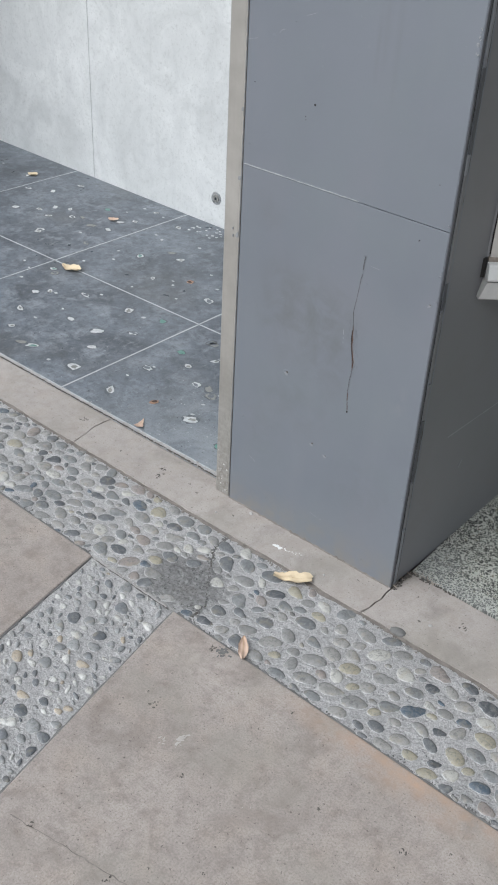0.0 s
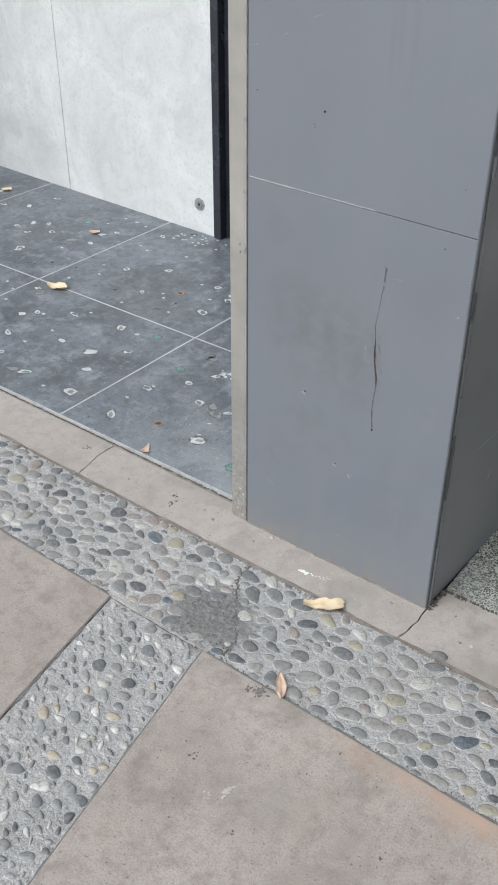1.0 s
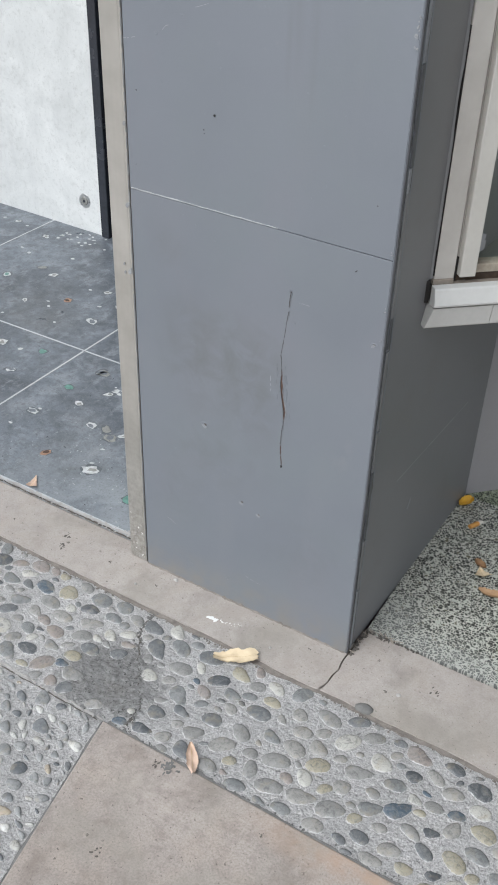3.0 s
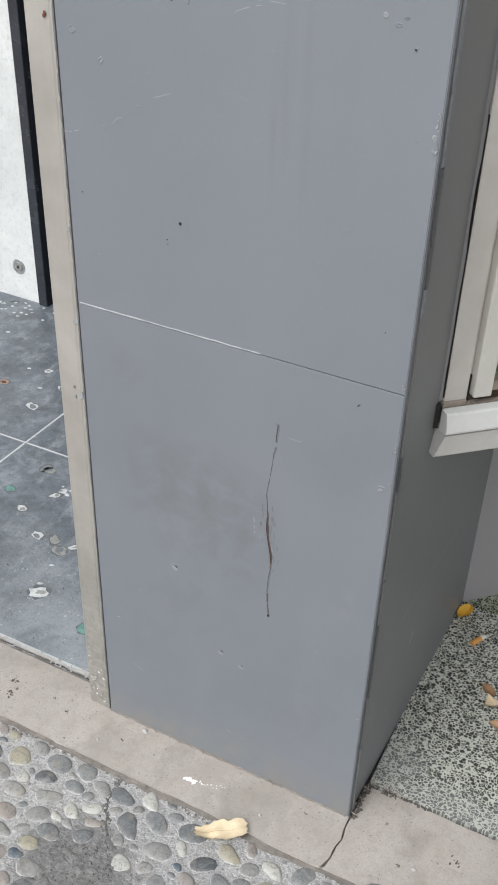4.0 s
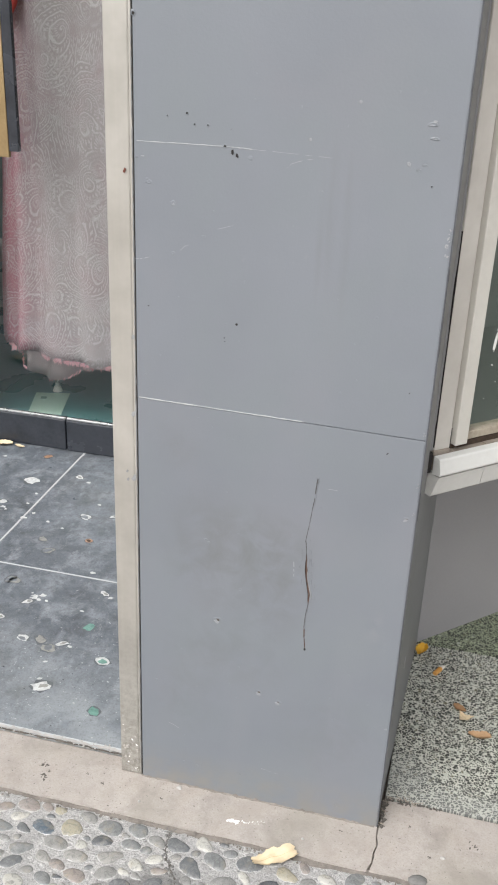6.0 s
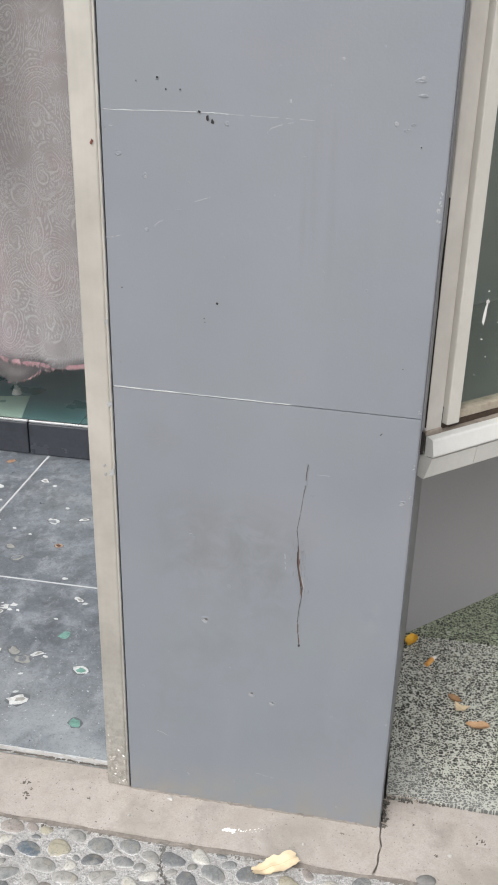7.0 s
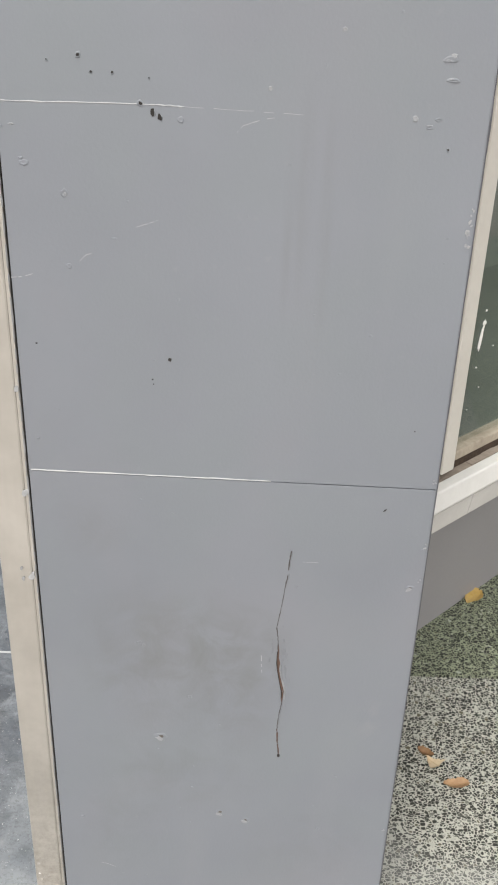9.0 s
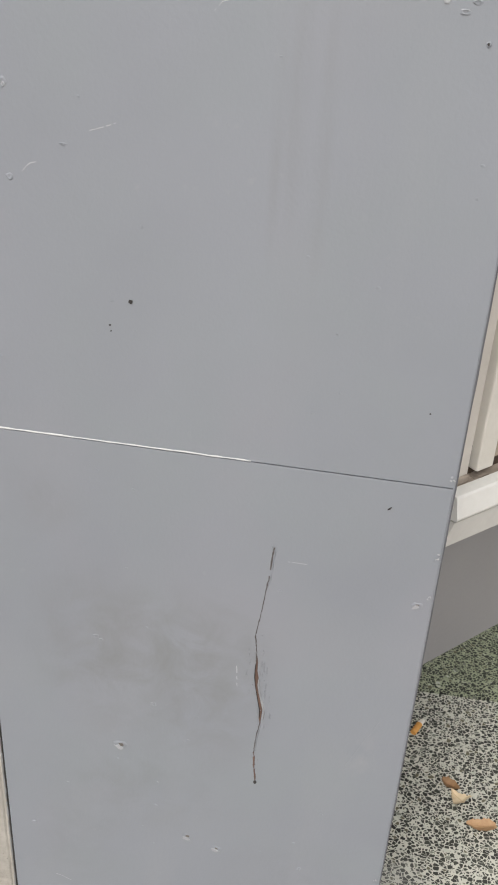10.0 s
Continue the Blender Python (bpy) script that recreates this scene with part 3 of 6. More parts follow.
def dome(rng, into=None, at=Matrix.Identity(4), sides=12):
    """A rounded stone, sunk in its bed."""
    bm = into or bmesh.new()
    a2, a3, p2, p3 = rng.uniform(0.02, 0.15), rng.uniform(0.02, 0.15), rng.uniform(0, 6), rng.uniform(0, 6)
    wob = [1 + a2 * math.cos(4 * math.pi * a / sides + p2) + a3 * math.cos(6 * math.pi * a / sides + p3) + rng.uniform(-0.04, 0.04) for a in range(sides)]
    lean, rings = rng.uniform(-0.15, 0.15), []
    for r, z in ((1.0, -0.5), (1.0, 0.12), (0.9, 0.55), (0.62, 0.88)):
        rings.append([bm.verts.new(at @ Vector((r * w * math.cos(2 * math.pi * a / sides), r * w * math.sin(2 * math.pi * a / sides), z + lean * max(0, z) * math.cos(2 * math.pi * a / sides)))) for a, w in enumerate(wob)])
    tip = bm.verts.new(at @ Vector((0, 0, 1.0)))
    for a in range(sides):
        b = (a + 1) % sides
        for low, up in zip(rings, rings[1:]):
            bm.faces.new((low[a], low[b], up[b], up[a]))
        bm.faces.new((rings[3][a], rings[3][b], tip))
    return bm


UPRIGHT = Matrix.Rotation(radians(90), 4, "X")


def on_face(x, z, turn=0.0):
    """The place of a mark on the pillar's front."""
    return Matrix.Translation((x, 0.0003, z)) @ UPRIGHT @ Matrix.Rotation(turn, 4, "Z")


def ribbon(path, thick, into=None):
    """A thin raised band on the pillar's front: rows of x, z and width."""
    bm = into or bmesh.new()
    rows = []
    for x, z, w in path:
        rows.append([bm.verts.new((x - w / 2, 0.0003, z)), bm.verts.new((x, -thick, z)), bm.verts.new((x + w / 2, 0.0003, z))])
    for a, b in zip(rows, rows[1:]):
        for k in (0, 1):
            bm.faces.new((a[k], a[k + 1], b[k + 1], b[k]))
    return bm


# ---- ground, pavement, kerb ----
ground_bm = box(-400, 400, -400, 400, -0.3, -0.06)
tagged(part("ground", ground_bm, SLAB), "wide concrete ground around the shop front", "ground", kind="structure")

LEAN = 0.19  # the cross strip runs askew to the shop front
EDGE = -0.393
pavement = tagged(part("pavement", box(-6, 6, -6, 0.0, -0.06, -0.03), SLAB), "pinkish grey concrete pavement with pebble strips", "pavement", kind="structure")
right_slab = part("slab", prism([(0.19, EDGE), (0.19 + LEAN * 3, EDGE - 3), (4.5, EDGE - 3), (4.5, EDGE)], -0.05, 0.0, 0.003), SLAB, pavement)
left_slab = part("slab", prism([(-0.078, EDGE), (-4.5, EDGE), (-4.5, EDGE - 3), (-0.078 + LEAN * 3, EDGE - 3)], -0.05, 0.0, 0.003), SLAB, pavement)


def crumbs(x, y, r, count, material, owner, name, label, rng, long=0.6, turn=None, high=0.0013):
    """A loose cluster of tiny flat bits, as one mark."""
    bm = bmesh.new()
    for k in range(count):
        size = r * rng.uniform(0.1, 0.34)
        spin = rng.uniform(0, 6) if turn is None else turn + rng.gauss(0, 0.3)
        place = Matrix.Translation((x + rng.gauss(0, r * 0.36), y + rng.gauss(0, r * 0.36), -0.0004 + 0.00002 * k)) @ Matrix.Rotation(spin, 4, "Z")
        flake(size, size * long * rng.uniform(0.5, 1.1), high, rng, 7, 0.4, bm, place)
    return part(name, bm, material, owner, label)


rng = random.Random(4)
for x, y, r in ((0.346, -0.606, 0.012), (0.501, -0.69, 0.008), (0.558, -0.435, 0.006), (0.383, -0.935, 0.008), (0.55, -0.914, 0.011), (0.886, -0.542, 0.009),
                (0.588, -0.855, 0.006), (0.727, -0.572, 0.008), (0.87, -0.60, 0.005), (0.95, -0.49, 0.004), (0.66, -0.80, 0.005), (0.315, -0.59, 0.004)):
    crumbs(x, y, r, 7, STAIN_SHADE, right_slab, "grime_spot", "small dark grime spot", rng)
crumbs(0.353, -0.41, 0.016, 26, RUBBLE, right_slab, "grime_spot", "dark crumbly grime at the slab's edge", rng)
crumbs(0.33, -0.418, 0.012, 9, STAIN_SHADE, right_slab, "grime_spot", "small dark grime spot", rng)
for x, y, r, count in ((0.447, -0.628, 0.017, 16), (0.421, -0.657, 0.013, 9), (0.452, -0.645, 0.008, 5)):
    crumbs(x, y, r, count, SPLAT, right_slab, "splash", "pale dried splash", rng, 0.35, 1.1)
for k in range(46):
    crumbs(rng.uniform(0.3, 1.1), rng.uniform(-1.0, -0.42), rng.uniform(0.002, 0.0042), 2, STAIN_SHADE if rng.random() < 0.7 else SPLAT, right_slab, "speck", "tiny speck on the slab", rng)


def wavy(x0, x1, y, step=0.016, deep=0.0022):
    """Points of a worn edge that runs along x."""
    k = max(2, int(abs(x1 - x0) / step))
    return [(x0 + (x1 - x0) * i / k, y + deep * (1.4 * noise.noise(Vector((9 * (x0 + (x1 - x0) * i / k), y * 50, 0))) + noise.noise(Vector((41 * (x0 + (x1 - x0) * i / k), y * 50, 4))))) for i in range(k + 1)]


kerb = tagged(part("kerb", box(-4.5, 4.5, -0.105, 0.03, -0.05, -0.012), KERB), "pale concrete kerb strip at the shop front", "kerb", kind="structure")
kerb_left = part("kerb_stone", prism(wavy(-4.4, -0.476, -0.11) + [(-0.482, -0.06), (-0.496, -0.02), (-0.492, 0.04), (-4.4, 0.05)], -0.04, 0.0, 0.0022), KERB, kerb)
kerb_mid = part("kerb_stone", prism(wavy(-0.473, 0.49, -0.11) + [(0.499, -0.085), (0.496, -0.062), (0.503, -0.045), (0.496, -0.02), (0.499, 0.036), (-0.489, 0.04), (-0.493, -0.02), (-0.479, -0.06)], -0.04, 0.0, 0.0022), KERB, kerb)
kerb_right = part("kerb_stone", prism(wavy(0.4955, 4.4, -0.11) + [(4.4, 0.078)] + wavy(4.39, 0.51, 0.078, 0.02, 0.0016) + [(0.503, 0.03), (0.5, -0.02), (0.507, -0.045), (0.5, -0.062), (0.503, -0.085)], -0.04, 0.0, 0.0022), KERB, kerb)
rng = random.Random(9)
for owner, x, y, r in ((kerb_left, -0.538, -0.015, 0.013), (kerb_mid, -0.206, -0.031, 0.011), (kerb_mid, -0.197, -0.063, 0.012), (kerb_mid, -0.19, -0.045, 0.006), (kerb_mid, -0.11, -0.03, 0.004), (kerb_mid, -0.07, -0.045, 0.005),
                       (kerb_mid, -0.35, -0.05, 0.005), (kerb_right, 0.685, 0.005, 0.012), (kerb_right, 0.605, -0.045, 0.006), (kerb_mid, 0.06, -0.05, 0.004), (kerb_mid, 0.43, -0.03, 0.004), (kerb_right, 0.56, 0.02, 0.004)):
    crumbs(x, y, r, 9, STAIN_SHADE, owner, "grime_spot", "dark grime spot", rng)
for owner, x0, x1, count in ((kerb_left, -1.6, -0.5, 26), (kerb_mid, -0.46, 0.48, 40), (kerb_right, 0.52, 1.2, 26)):
    for k in range(count):
        crumbs(rng.uniform(x0, x1), rng.uniform(-0.1, -0.006), rng.uniform(0.0018, 0.004), 2, rng.choice((STAIN_SHADE, STAIN_SHADE, SPLAT, RUBBLE)), owner, "speck", "tiny speck on the kerb", rng)
for x, y, r in ((0.63, -0.04, 0.005), (0.087, -0.012, 0.006), (0.36, -0.07, 0.003), (0.02, -0.07, 0.003)):
    part("mortar_lump", dome(rng, at=Matrix.Translation((x, y, 0.0)) @ Matrix.Diagonal((r, r * 0.8, 0.003, 1))), MORTAR, kerb_right if x > 0.5 else kerb_mid, "tiny lump of mortar", True)
part("mortar_lump", dome(rng, at=Matrix.Translation((0.588, -0.104, -0.001)) @ Matrix.Rotation(0.4, 4, "Z") @ Matrix.Diagonal((0.017, 0.013, 0.006, 1))), RUBBLE, kerb_right, "grey lump of mortar on the edge", True)
for k in range(30):
    s = k / 29
    place = Matrix.Translation((0.206 + 0.072 * s + rng.gauss(0, 0.001), -0.067 + 0.013 * s + rng.gauss(0, 0.0022), -0.0004)) @ Matrix.Rotation(0.25 + rng.gauss(0, 0.5), 4, "Z")
    big = rng.uniform(0.003, 0.006) if k < 9 else rng.uniform(0.0008, 0.0032) * (1.3 - s)
    part("paint_dab", flake(big, big * 0.5, 0.001 + 0.00002 * k, rng, 9, 0.4, at=place), WHITE_PAINT, kerb_mid, "dab of white paint")

strip_bm = prism([(-4.4, EDGE + 0.001), (-4.4, -0.1115), (4.4, -0.1115), (4.4, EDGE + 0.001)], -0.05, -0.004)
pebble_strip = tagged(part("pebble_strip", strip_bm, BED), "grey mortar strip set with rounded river pebbles", "pebble paving", kind="structure")
cross_bm = prism([(-0.0745, EDGE), (0.1865, EDGE), (0.1865 + LEAN * 2.9, EDGE - 2.9), (-0.0745 + LEAN * 2.9, EDGE - 2.9)], -0.05, -0.0042)
cross_strip = tagged(part("pebble_cross_strip", cross_bm, BED), "pale mortar strip set with small sliver pebbles", "pebble paving", kind="structure")


# ---- entrance floor: dark tiles set with chips ----
floor = tagged(part("floor", box(-3.3, 0.1, 0.045, 1.6, -0.05, 0.0034), GROUT), "dark polished concrete floor with pale joints and shell chips", "floor", kind="structure")
XS, YS = (-3.3, -2.245, -1.482, -0.722, 0.04), (0.052, 0.653, 1.60)
tiles = {}
for i in range(4):
    for j in range(2):
        tiles[i, j] = part("tile", box(XS[i] + 0.0043, XS[i + 1] - 0.0043, YS[j] + 0.0043, YS[j + 1] - 0.0043, -0.02, 0.004, 0.0004), TILE, floor)
# a dark strip in each joint draws the shade along its edge
for x in XS[1:4]:
    part("joint_shadow", box(x + 0.0021, x + 0.0037, 0.053, 1.36, 0.003, 0.0038), RIM, floor, "dark strip drawn for the joint's shaded edge")
part("joint_shadow", box(-3.2, 0.03, YS[1] - 0.0037, YS[1] - 0.0021, 0.003, 0.0037), RIM, floor, "dark strip drawn for the joint's shaded edge")
rng = random.Random(21)
edge = [(-3.0 + 0.008 * k, 0.0452 + rng.gauss(0, 0.001), 0.0512 + 0.004 * noise.noise(Vector((k * 0.21, 0, 7))) + rng.gauss(0, 0.0014)) for k in range(371)]
lip = prism([(x, a) for x, a, _ in edge] + [(x, b) for x, _, b in reversed(edge)], -0.01, 0.0046)
for k in range(420):
    x = rng.uniform(-2.4, -0.05)
    size = rng.uniform(0.0008, 0.0032)
    flake(size, size * 0.7, rng.uniform(0.0006, 0.0018), rng, 6, 0.4, lip, Matrix.Translation((x, 0.047 + rng.gauss(0, 0.006), 0.0042)) @ Matrix.Rotation(rng.uniform(0, 6), 4, "Z"))
tagged(part("floor_edge", lip, MORTAR, floor, "ragged whitish mortar edge"), kind="stuff")
line = bmesh.new()
row = [(-3.0 + 0.01 * k, 0.0412 + rng.gauss(0, 0.001), max(0.00005, rng.gauss(0.0, 0.0007))) for k in range(297)]
for (xa, ya, wa), (xb, yb, wb) in zip(row, row[1:]):
    line.faces.new([line.verts.new(v) for v in ((xa, ya - wa, 0.0006), (xb, yb - wb, 0.0006), (xb, yb + wb, 0.0048), (xa, ya + wa, 0.0048))])
part("dirt_line", line, STAIN_SHADE, floor, "dark dirt line under the floor's edge")


def chip(x, y, kind):
    """A stone, glass or shell chip ground flush into the tile under it."""
    i = sum(x > e for e in XS) - 1
    owner = tiles[min(max(i, 0), 3), 1 if y > YS[1] else 0]
    size = {"W": 0.022, "w": 0.0155, "s": 0.0065, "t": 0.017, "T": 0.021, "g": 0.018, "G": 0.024, "r": 0.0145}[kind]
    stuff, label = {"w": (SHELL, "white shell chip"), "s": (SHELL, "white shell chip"), "t": (JADE, "jade green chip"), "g": (GREYCHIP, "grey stone chip"), "r": (ORANGE, "rusty orange chip")}[kind.lower()]
    place = Matrix.Translation((x, y, 0.0036)) @ Matrix.Rotation(rng.uniform(-0.9, 0.9), 4, "Z")
    wide, tall = size * rng.uniform(0.85, 1.15), rng.uniform(0.5, 0.85)
    if kind == "W" and rng.random() < 0.22:
        # a shattered shell: several bits side by side
        for k in range(6):
            off = Matrix.Translation((rng.gauss(0, wide * 0.45), rng.gauss(0, wide * 0.3), 0.00003 * k))
            bit = wide * rng.uniform(0.1, 0.42)
            part("chip", flake(bit, bit * rng.uniform(0.5, 0.9), 0.0009, rng, 8, 0.4, at=place @ off), stuff, owner, label)
        return
    if kind != "s":
        part("chip_rim", flake(wide * 1.22, wide * tall * 1.3, 0.0007, rng, 12, 0.2, at=place), RIM, owner, "dark rim round the chip")
    part("chip", flake(wide, wide * tall, 0.001, rng, 11, 0.28, at=place), stuff if kind not in "tTgG" or rng.random() < 0.65 else SHELL, owner, label)
    if kind in "gGtTr" and rng.random() < 0.75:
        core = {"t": JADE, "g": TILE, "r": RUST}[kind.lower()]
        part("chip_core", flake(wide * 0.68, wide * tall * 0.6, 0.0014, rng, 9, 0.3, at=place @ Matrix.Translation((rng.gauss(0, wide * 0.1), rng.gauss(0, wide * 0.08), 0))), core, owner, "darker core of the chip")
    elif kind in "wW" and rng.random() < 0.75:
        part("chip_core", flake(wide * 0.55, wide * tall * 0.5, 0.0014, rng, 8, 0.4, at=place @ Matrix.Translation((wide * 0.15, 0, 0))), GREYCHIP, owner, "greyer core of the chip")


CHIPS_A = ("-1588 1299 w -1573 1159 w -1580 1015 w -1873 939 w -1401 1246 w -1351 1099 s -1152 1005 w -1105 808 w -966 556 W -1240 301 W -1275 461 w -1164 531 g "
           "-925 372 W -851 287 w -883 135 s -793 159 W -609 146 W -322 195 W -342 358 w -496 523 W -822 581 t -1054 370 t -993 158 T -625 467 t -1289 919 t")
CHIPS_B = ("-1421 598 t -367 330 g -625 318 g -830 447 g -598 584 g -446 351 g -464 190 r -983 885 r -825 812 g -1661 997 g -1791 1003 g -482 515 s -305 440 t "
           "-219 322 t -170 149 t -473 836 r -323 593 w -587 580 g -665 1209 w -807 1137 G -830 1320 r -827 978 w -540 966 g -607 805 g -320 352 s -505 500 w")
for text in (CHIPS_A, CHIPS_B):
    words = text.split()
    for k in range(0, len(words), 3):
        chip(int(words[k]) / 1000, int(words[k + 1]) / 1000, words[k + 2])
for k in range(50):
    chip(rng.uniform(-3.0, -1.75), rng.uniform(0.12, 1.3), rng.choice("wwwsggt"))
for k in range(64):
    chip(rng.uniform(-1.7, -0.08), rng.uniform(0.1, 1.32), rng.choice("sssssssggws"))
for k in range(26):
    chip(rng.gauss(-1.28, 0.12), min(1.35, rng.gauss(1.31, 0.03)), "s")
for k in range(150):
    x, y = rng.uniform(-1.3, -0.07), 0.06 + abs(rng.gauss(0, 0.28))
    if y < 0.62:
        crumbs(x, y, rng.uniform(0.0022, 0.005), 3, rng.choice((SHELL, GREYCHIP, RIM, VOID)), tiles[2 if x < XS[3] else 3, 0], "speck", "tiny crumb on the floor", rng, high=0.0052)

# ---- terrazzo porch ----
wall_dir = Vector((0.731, 0.682))
WALL_FOOT = Vector((0.520, 0.590))


def slope(y):
    return 0.004 + max(0.0, y - 0.078) * 0.055


def ramp_slab(points, parent, name, material):
    bm = bmesh.new()
    top = [bm.verts.new((x, y, slope(y))) for x, y in points]
    low = [bm.verts.new((x, y, -0.05)) for x, y in points]
    bm.faces.new(top)
    bm.faces.new(low[::-1])
    for a in range(len(points)):
        b = (a + 1) % len(points)
        bm.faces.new((top[a], low[a], low[b], top[b]))
    return part(name, bm, material, parent)


porch = tagged(ramp_slab([(0.505, 0.082), (4.4, 0.082), (4.4, 0.587), (0.505, 0.587)], None, "terrazzo_floor", TERRAZZO), "pale green terrazzo porch floor with dark chips", "terrazzo floor", kind="structure")
ramp_slab([(0.505, 0.591), (4.4, 0.591), (4.4, 4.3), (0.505, 0.70)], porch, "border", TERRAZZO_GREEN)["label"] = "mossy green terrazzo border"

# ---- the pillar ----
TOP = 2.7
JOINT, JOINT_2 = 0.857, 1.287


def tilted(bm):
    """The joint falls a little towards the corner."""
    for v in bm.verts:
        if abs(v.co.z - JOINT) < 0.01:
            v.co.z += 0.0045 - 0.0182 * v.co.x
    return bm


pillar = thing("pillar", 0.25, 0.3, 0.0, "grey painted panelled pillar with a split and chipped edges", "pillar")
part("core", prism([(0.004, 0.012), (0.49, 0.012), (0.515, 0.66), (0.02, 0.66)], 0.0, TOP), BEAD, pillar)
lower = part("panel", tilted(box(0.0026, 0.4948, 0.0, 0.012, 0.001, JOINT - 0.0010, 0.0004)), PAINT, pillar)
middle = part("panel", tilted(box(0.0026, 0.4948, 0.0, 0.012, JOINT + 0.0006, JOINT_2)), PAINT, pillar)
upper = part("panel", box(0.0026, 0.4948, 0.0, 0.012, JOINT_2, TOP), PAINT, pillar)
side = part("side_panel", prism([(0.4962, 0.034), (0.5205, 0.606), (0.505, 0.606), (0.485, 0.034)], 0.001, TOP), SIDE_PAINT, pillar)
rng = random.Random(33)


def band(points, width, steps, parent, name, material, label, thick=0.0009, skip=0.0, rng=rng):
    """A ragged band that follows a broken line on the front; some stretches may be missing."""
    path = []
    for (xa, za), (xb, zb) in zip(points, points[1:]):
        for k in range(steps):
            s = k / steps
            path.append((xa + (xb - xa) * s + rng.gauss(0, width * 0.06), za + (zb - za) * s + rng.gauss(0, width * 0.08), width * rng.uniform(0.55, 1.25)))
    path.append((*points[-1], width * 0.4))
    bm = bmesh.new()
    flat = abs(points[-1][0] - points[0][0]) > abs(points[-1][1] - points[0][1])
    for a, b in zip(path, path[1:]):
        if rng.random() < skip:
            continue
        if flat:
            q = [bm.verts.new((p[0], 0.0002 - d, p[1] + e * p[2])) for p in (a, b) for e, d in ((-0.5, 0), (0, thick), (0.5, 0))]
        else:
            q = [bm.verts.new((p[0] + e * p[2], 0.0002 - d, p[1])) for p in (a, b) for e, d in ((-0.5, 0), (0, thick), (0.5, 0))]
        for k in (0, 1):
            bm.faces.new((q[k], q[k + 1], q[k + 4], q[k + 3]))
    return part(name, bm, material, parent, label)


# joints: caulked on one side, open and dark towards the corner
part("joint_gap", tilted(box(0.004, 0.4945, 0.0035, 0.012, JOINT - 0.003, JOINT + 0.003)), VOID, pillar, "dark open joint")
band([(0.005, JOINT + 0.0052), (0.16, JOINT + 0.0024), (0.295, JOINT - 0.0001)], 0.0023, 16, pillar, "caulk", CAULK_GLINT, "white caulk in the joint", 0.0012)
band([(0.007, JOINT_2 - 0.001), (0.142, JOINT_2), (0.19, JOINT_2 - 0.001)], 0.0024, 14, pillar, "caulk", FAINT, "thin white filler line", 0.0008, 0.02)
band([(0.16, JOINT_2 - 0.0005), (0.19, JOINT_2 - 0.001), (0.31, JOINT_2 - 0.005)], 0.002, 12, pillar, "caulk", FAINT, "thin white filler line", 0.0003, 0.2)
band([(0.244, 1.263), (0.25, 1.27), (0.266, 1.2755), (0.285, 1.279)], 0.0022, 5, pillar, "scratch", FAINT, "fine pale scratch", 0.0003, 0.3)
band([(0.341, 0.739), (0.35, 0.7394), (0.361, 0.739)], 0.002, 5, lower, "scratch", FAINT, "fine pale scratch", 0.0003, 0.1)
band([(0.06, 0.158), (0.07, 0.155), (0.082, 0.149)], 0.0028, 5, lower, "scratch", FAINT, "fine pale scratch", 0.0003)
band([(0.255, 0.089), (0.27, 0.086), (0.29, 0.083)], 0.0026, 5, lower, "scratch", FAINT, "fine pale scratch", 0.0003, 0.2)
for points in ([(0.002, 1.103), (0.014, 1.104), (0.026, 1.108)], [(0.078, 1.124), (0.085, 1.131), (0.092, 1.133)], [(0.14, 1.163), (0.15, 1.166), (0.163, 1.171)]):
    band(points, 0.0016, 6, middle, "scratch", FAINT, "fine pale scratch", 0.0004, 0.15)
band([(0.43, 0.45), (0.445, 0.49), (0.462, 0.53)], 0.006, 8, lower, "scratch", PAINT, "broad faint rub mark", 0.0003)

def crater(x, z, rx, rz, owner, label="small paint chip or painted blister highlight", material=None, name="paint_chip", rise=0.0008):
    """A shallow broken blister: a raised rim, steeper above, round a sunk middle."""
    bm, sides = bmesh.new(), 12
    spin, rings = rng.uniform(0, 6), []
    wob = [1 + rng.uniform(-0.28, 0.28) for _ in range(sides)]
    for grow, out in ((1.15, -0.0002), (0.95, rise * 0.4), (0.72, rise), (0.45, rise * 0.4), (0.2, 0.0003)):
        ring = []
        for a, w in enumerate(wob):
            q = 2 * math.pi * a / sides
            up = out * (1 + 0.6 * math.sin(q + spin)) if out > 0.0005 else out
            ring.append(bm.verts.new((x + grow * w * rx * math.cos(q), -up, z + grow * w * rz * math.sin(q))))
        rings.append(ring)
    for low, high in zip(rings, rings[1:]):
        for a in range(sides):
            b = (a + 1) % sides
            bm.faces.new((low[a], low[b], high[b], high[a]))
    bm.faces.new(rings[-1])
    return part(name, bm, material or PAINT, owner, label, True)


def panel_at(z):
    return lower if z < JOINT else middle if z < JOINT_2 else upper


# the split in the lower panel
CRACK = [(0.3254, 0.756), (0.3238, 0.7406), (0.3223, 0.7144), (0.3205, 0.703), (0.3174, 0.672), (0.3122, 0.6334), (0.3149, 0.6097), (0.3158, 0.5848), (0.3177, 0.5537), (0.325, 0.5194), (0.3244, 0.4976), (0.3214, 0.4758), (0.3203, 0.4509), (0.3217, 0.429), (0.3246, 0.401)]
band(CRACK[:4], 0.0025, 7, lower, "split", HAIRLINE, "dark hairline split", 0.0006, 0.04)
band([(x + 0.0016, z - 0.004) for x, z in CRACK[:3]], 0.0016, 5, lower, "split_lip", PAINT, "lifted paint lip", 0.001, 0.2)
band(CRACK[3:6], 0.0017, 9, lower, "split", HAIRLINE, "dark hairline split", 0.0006)
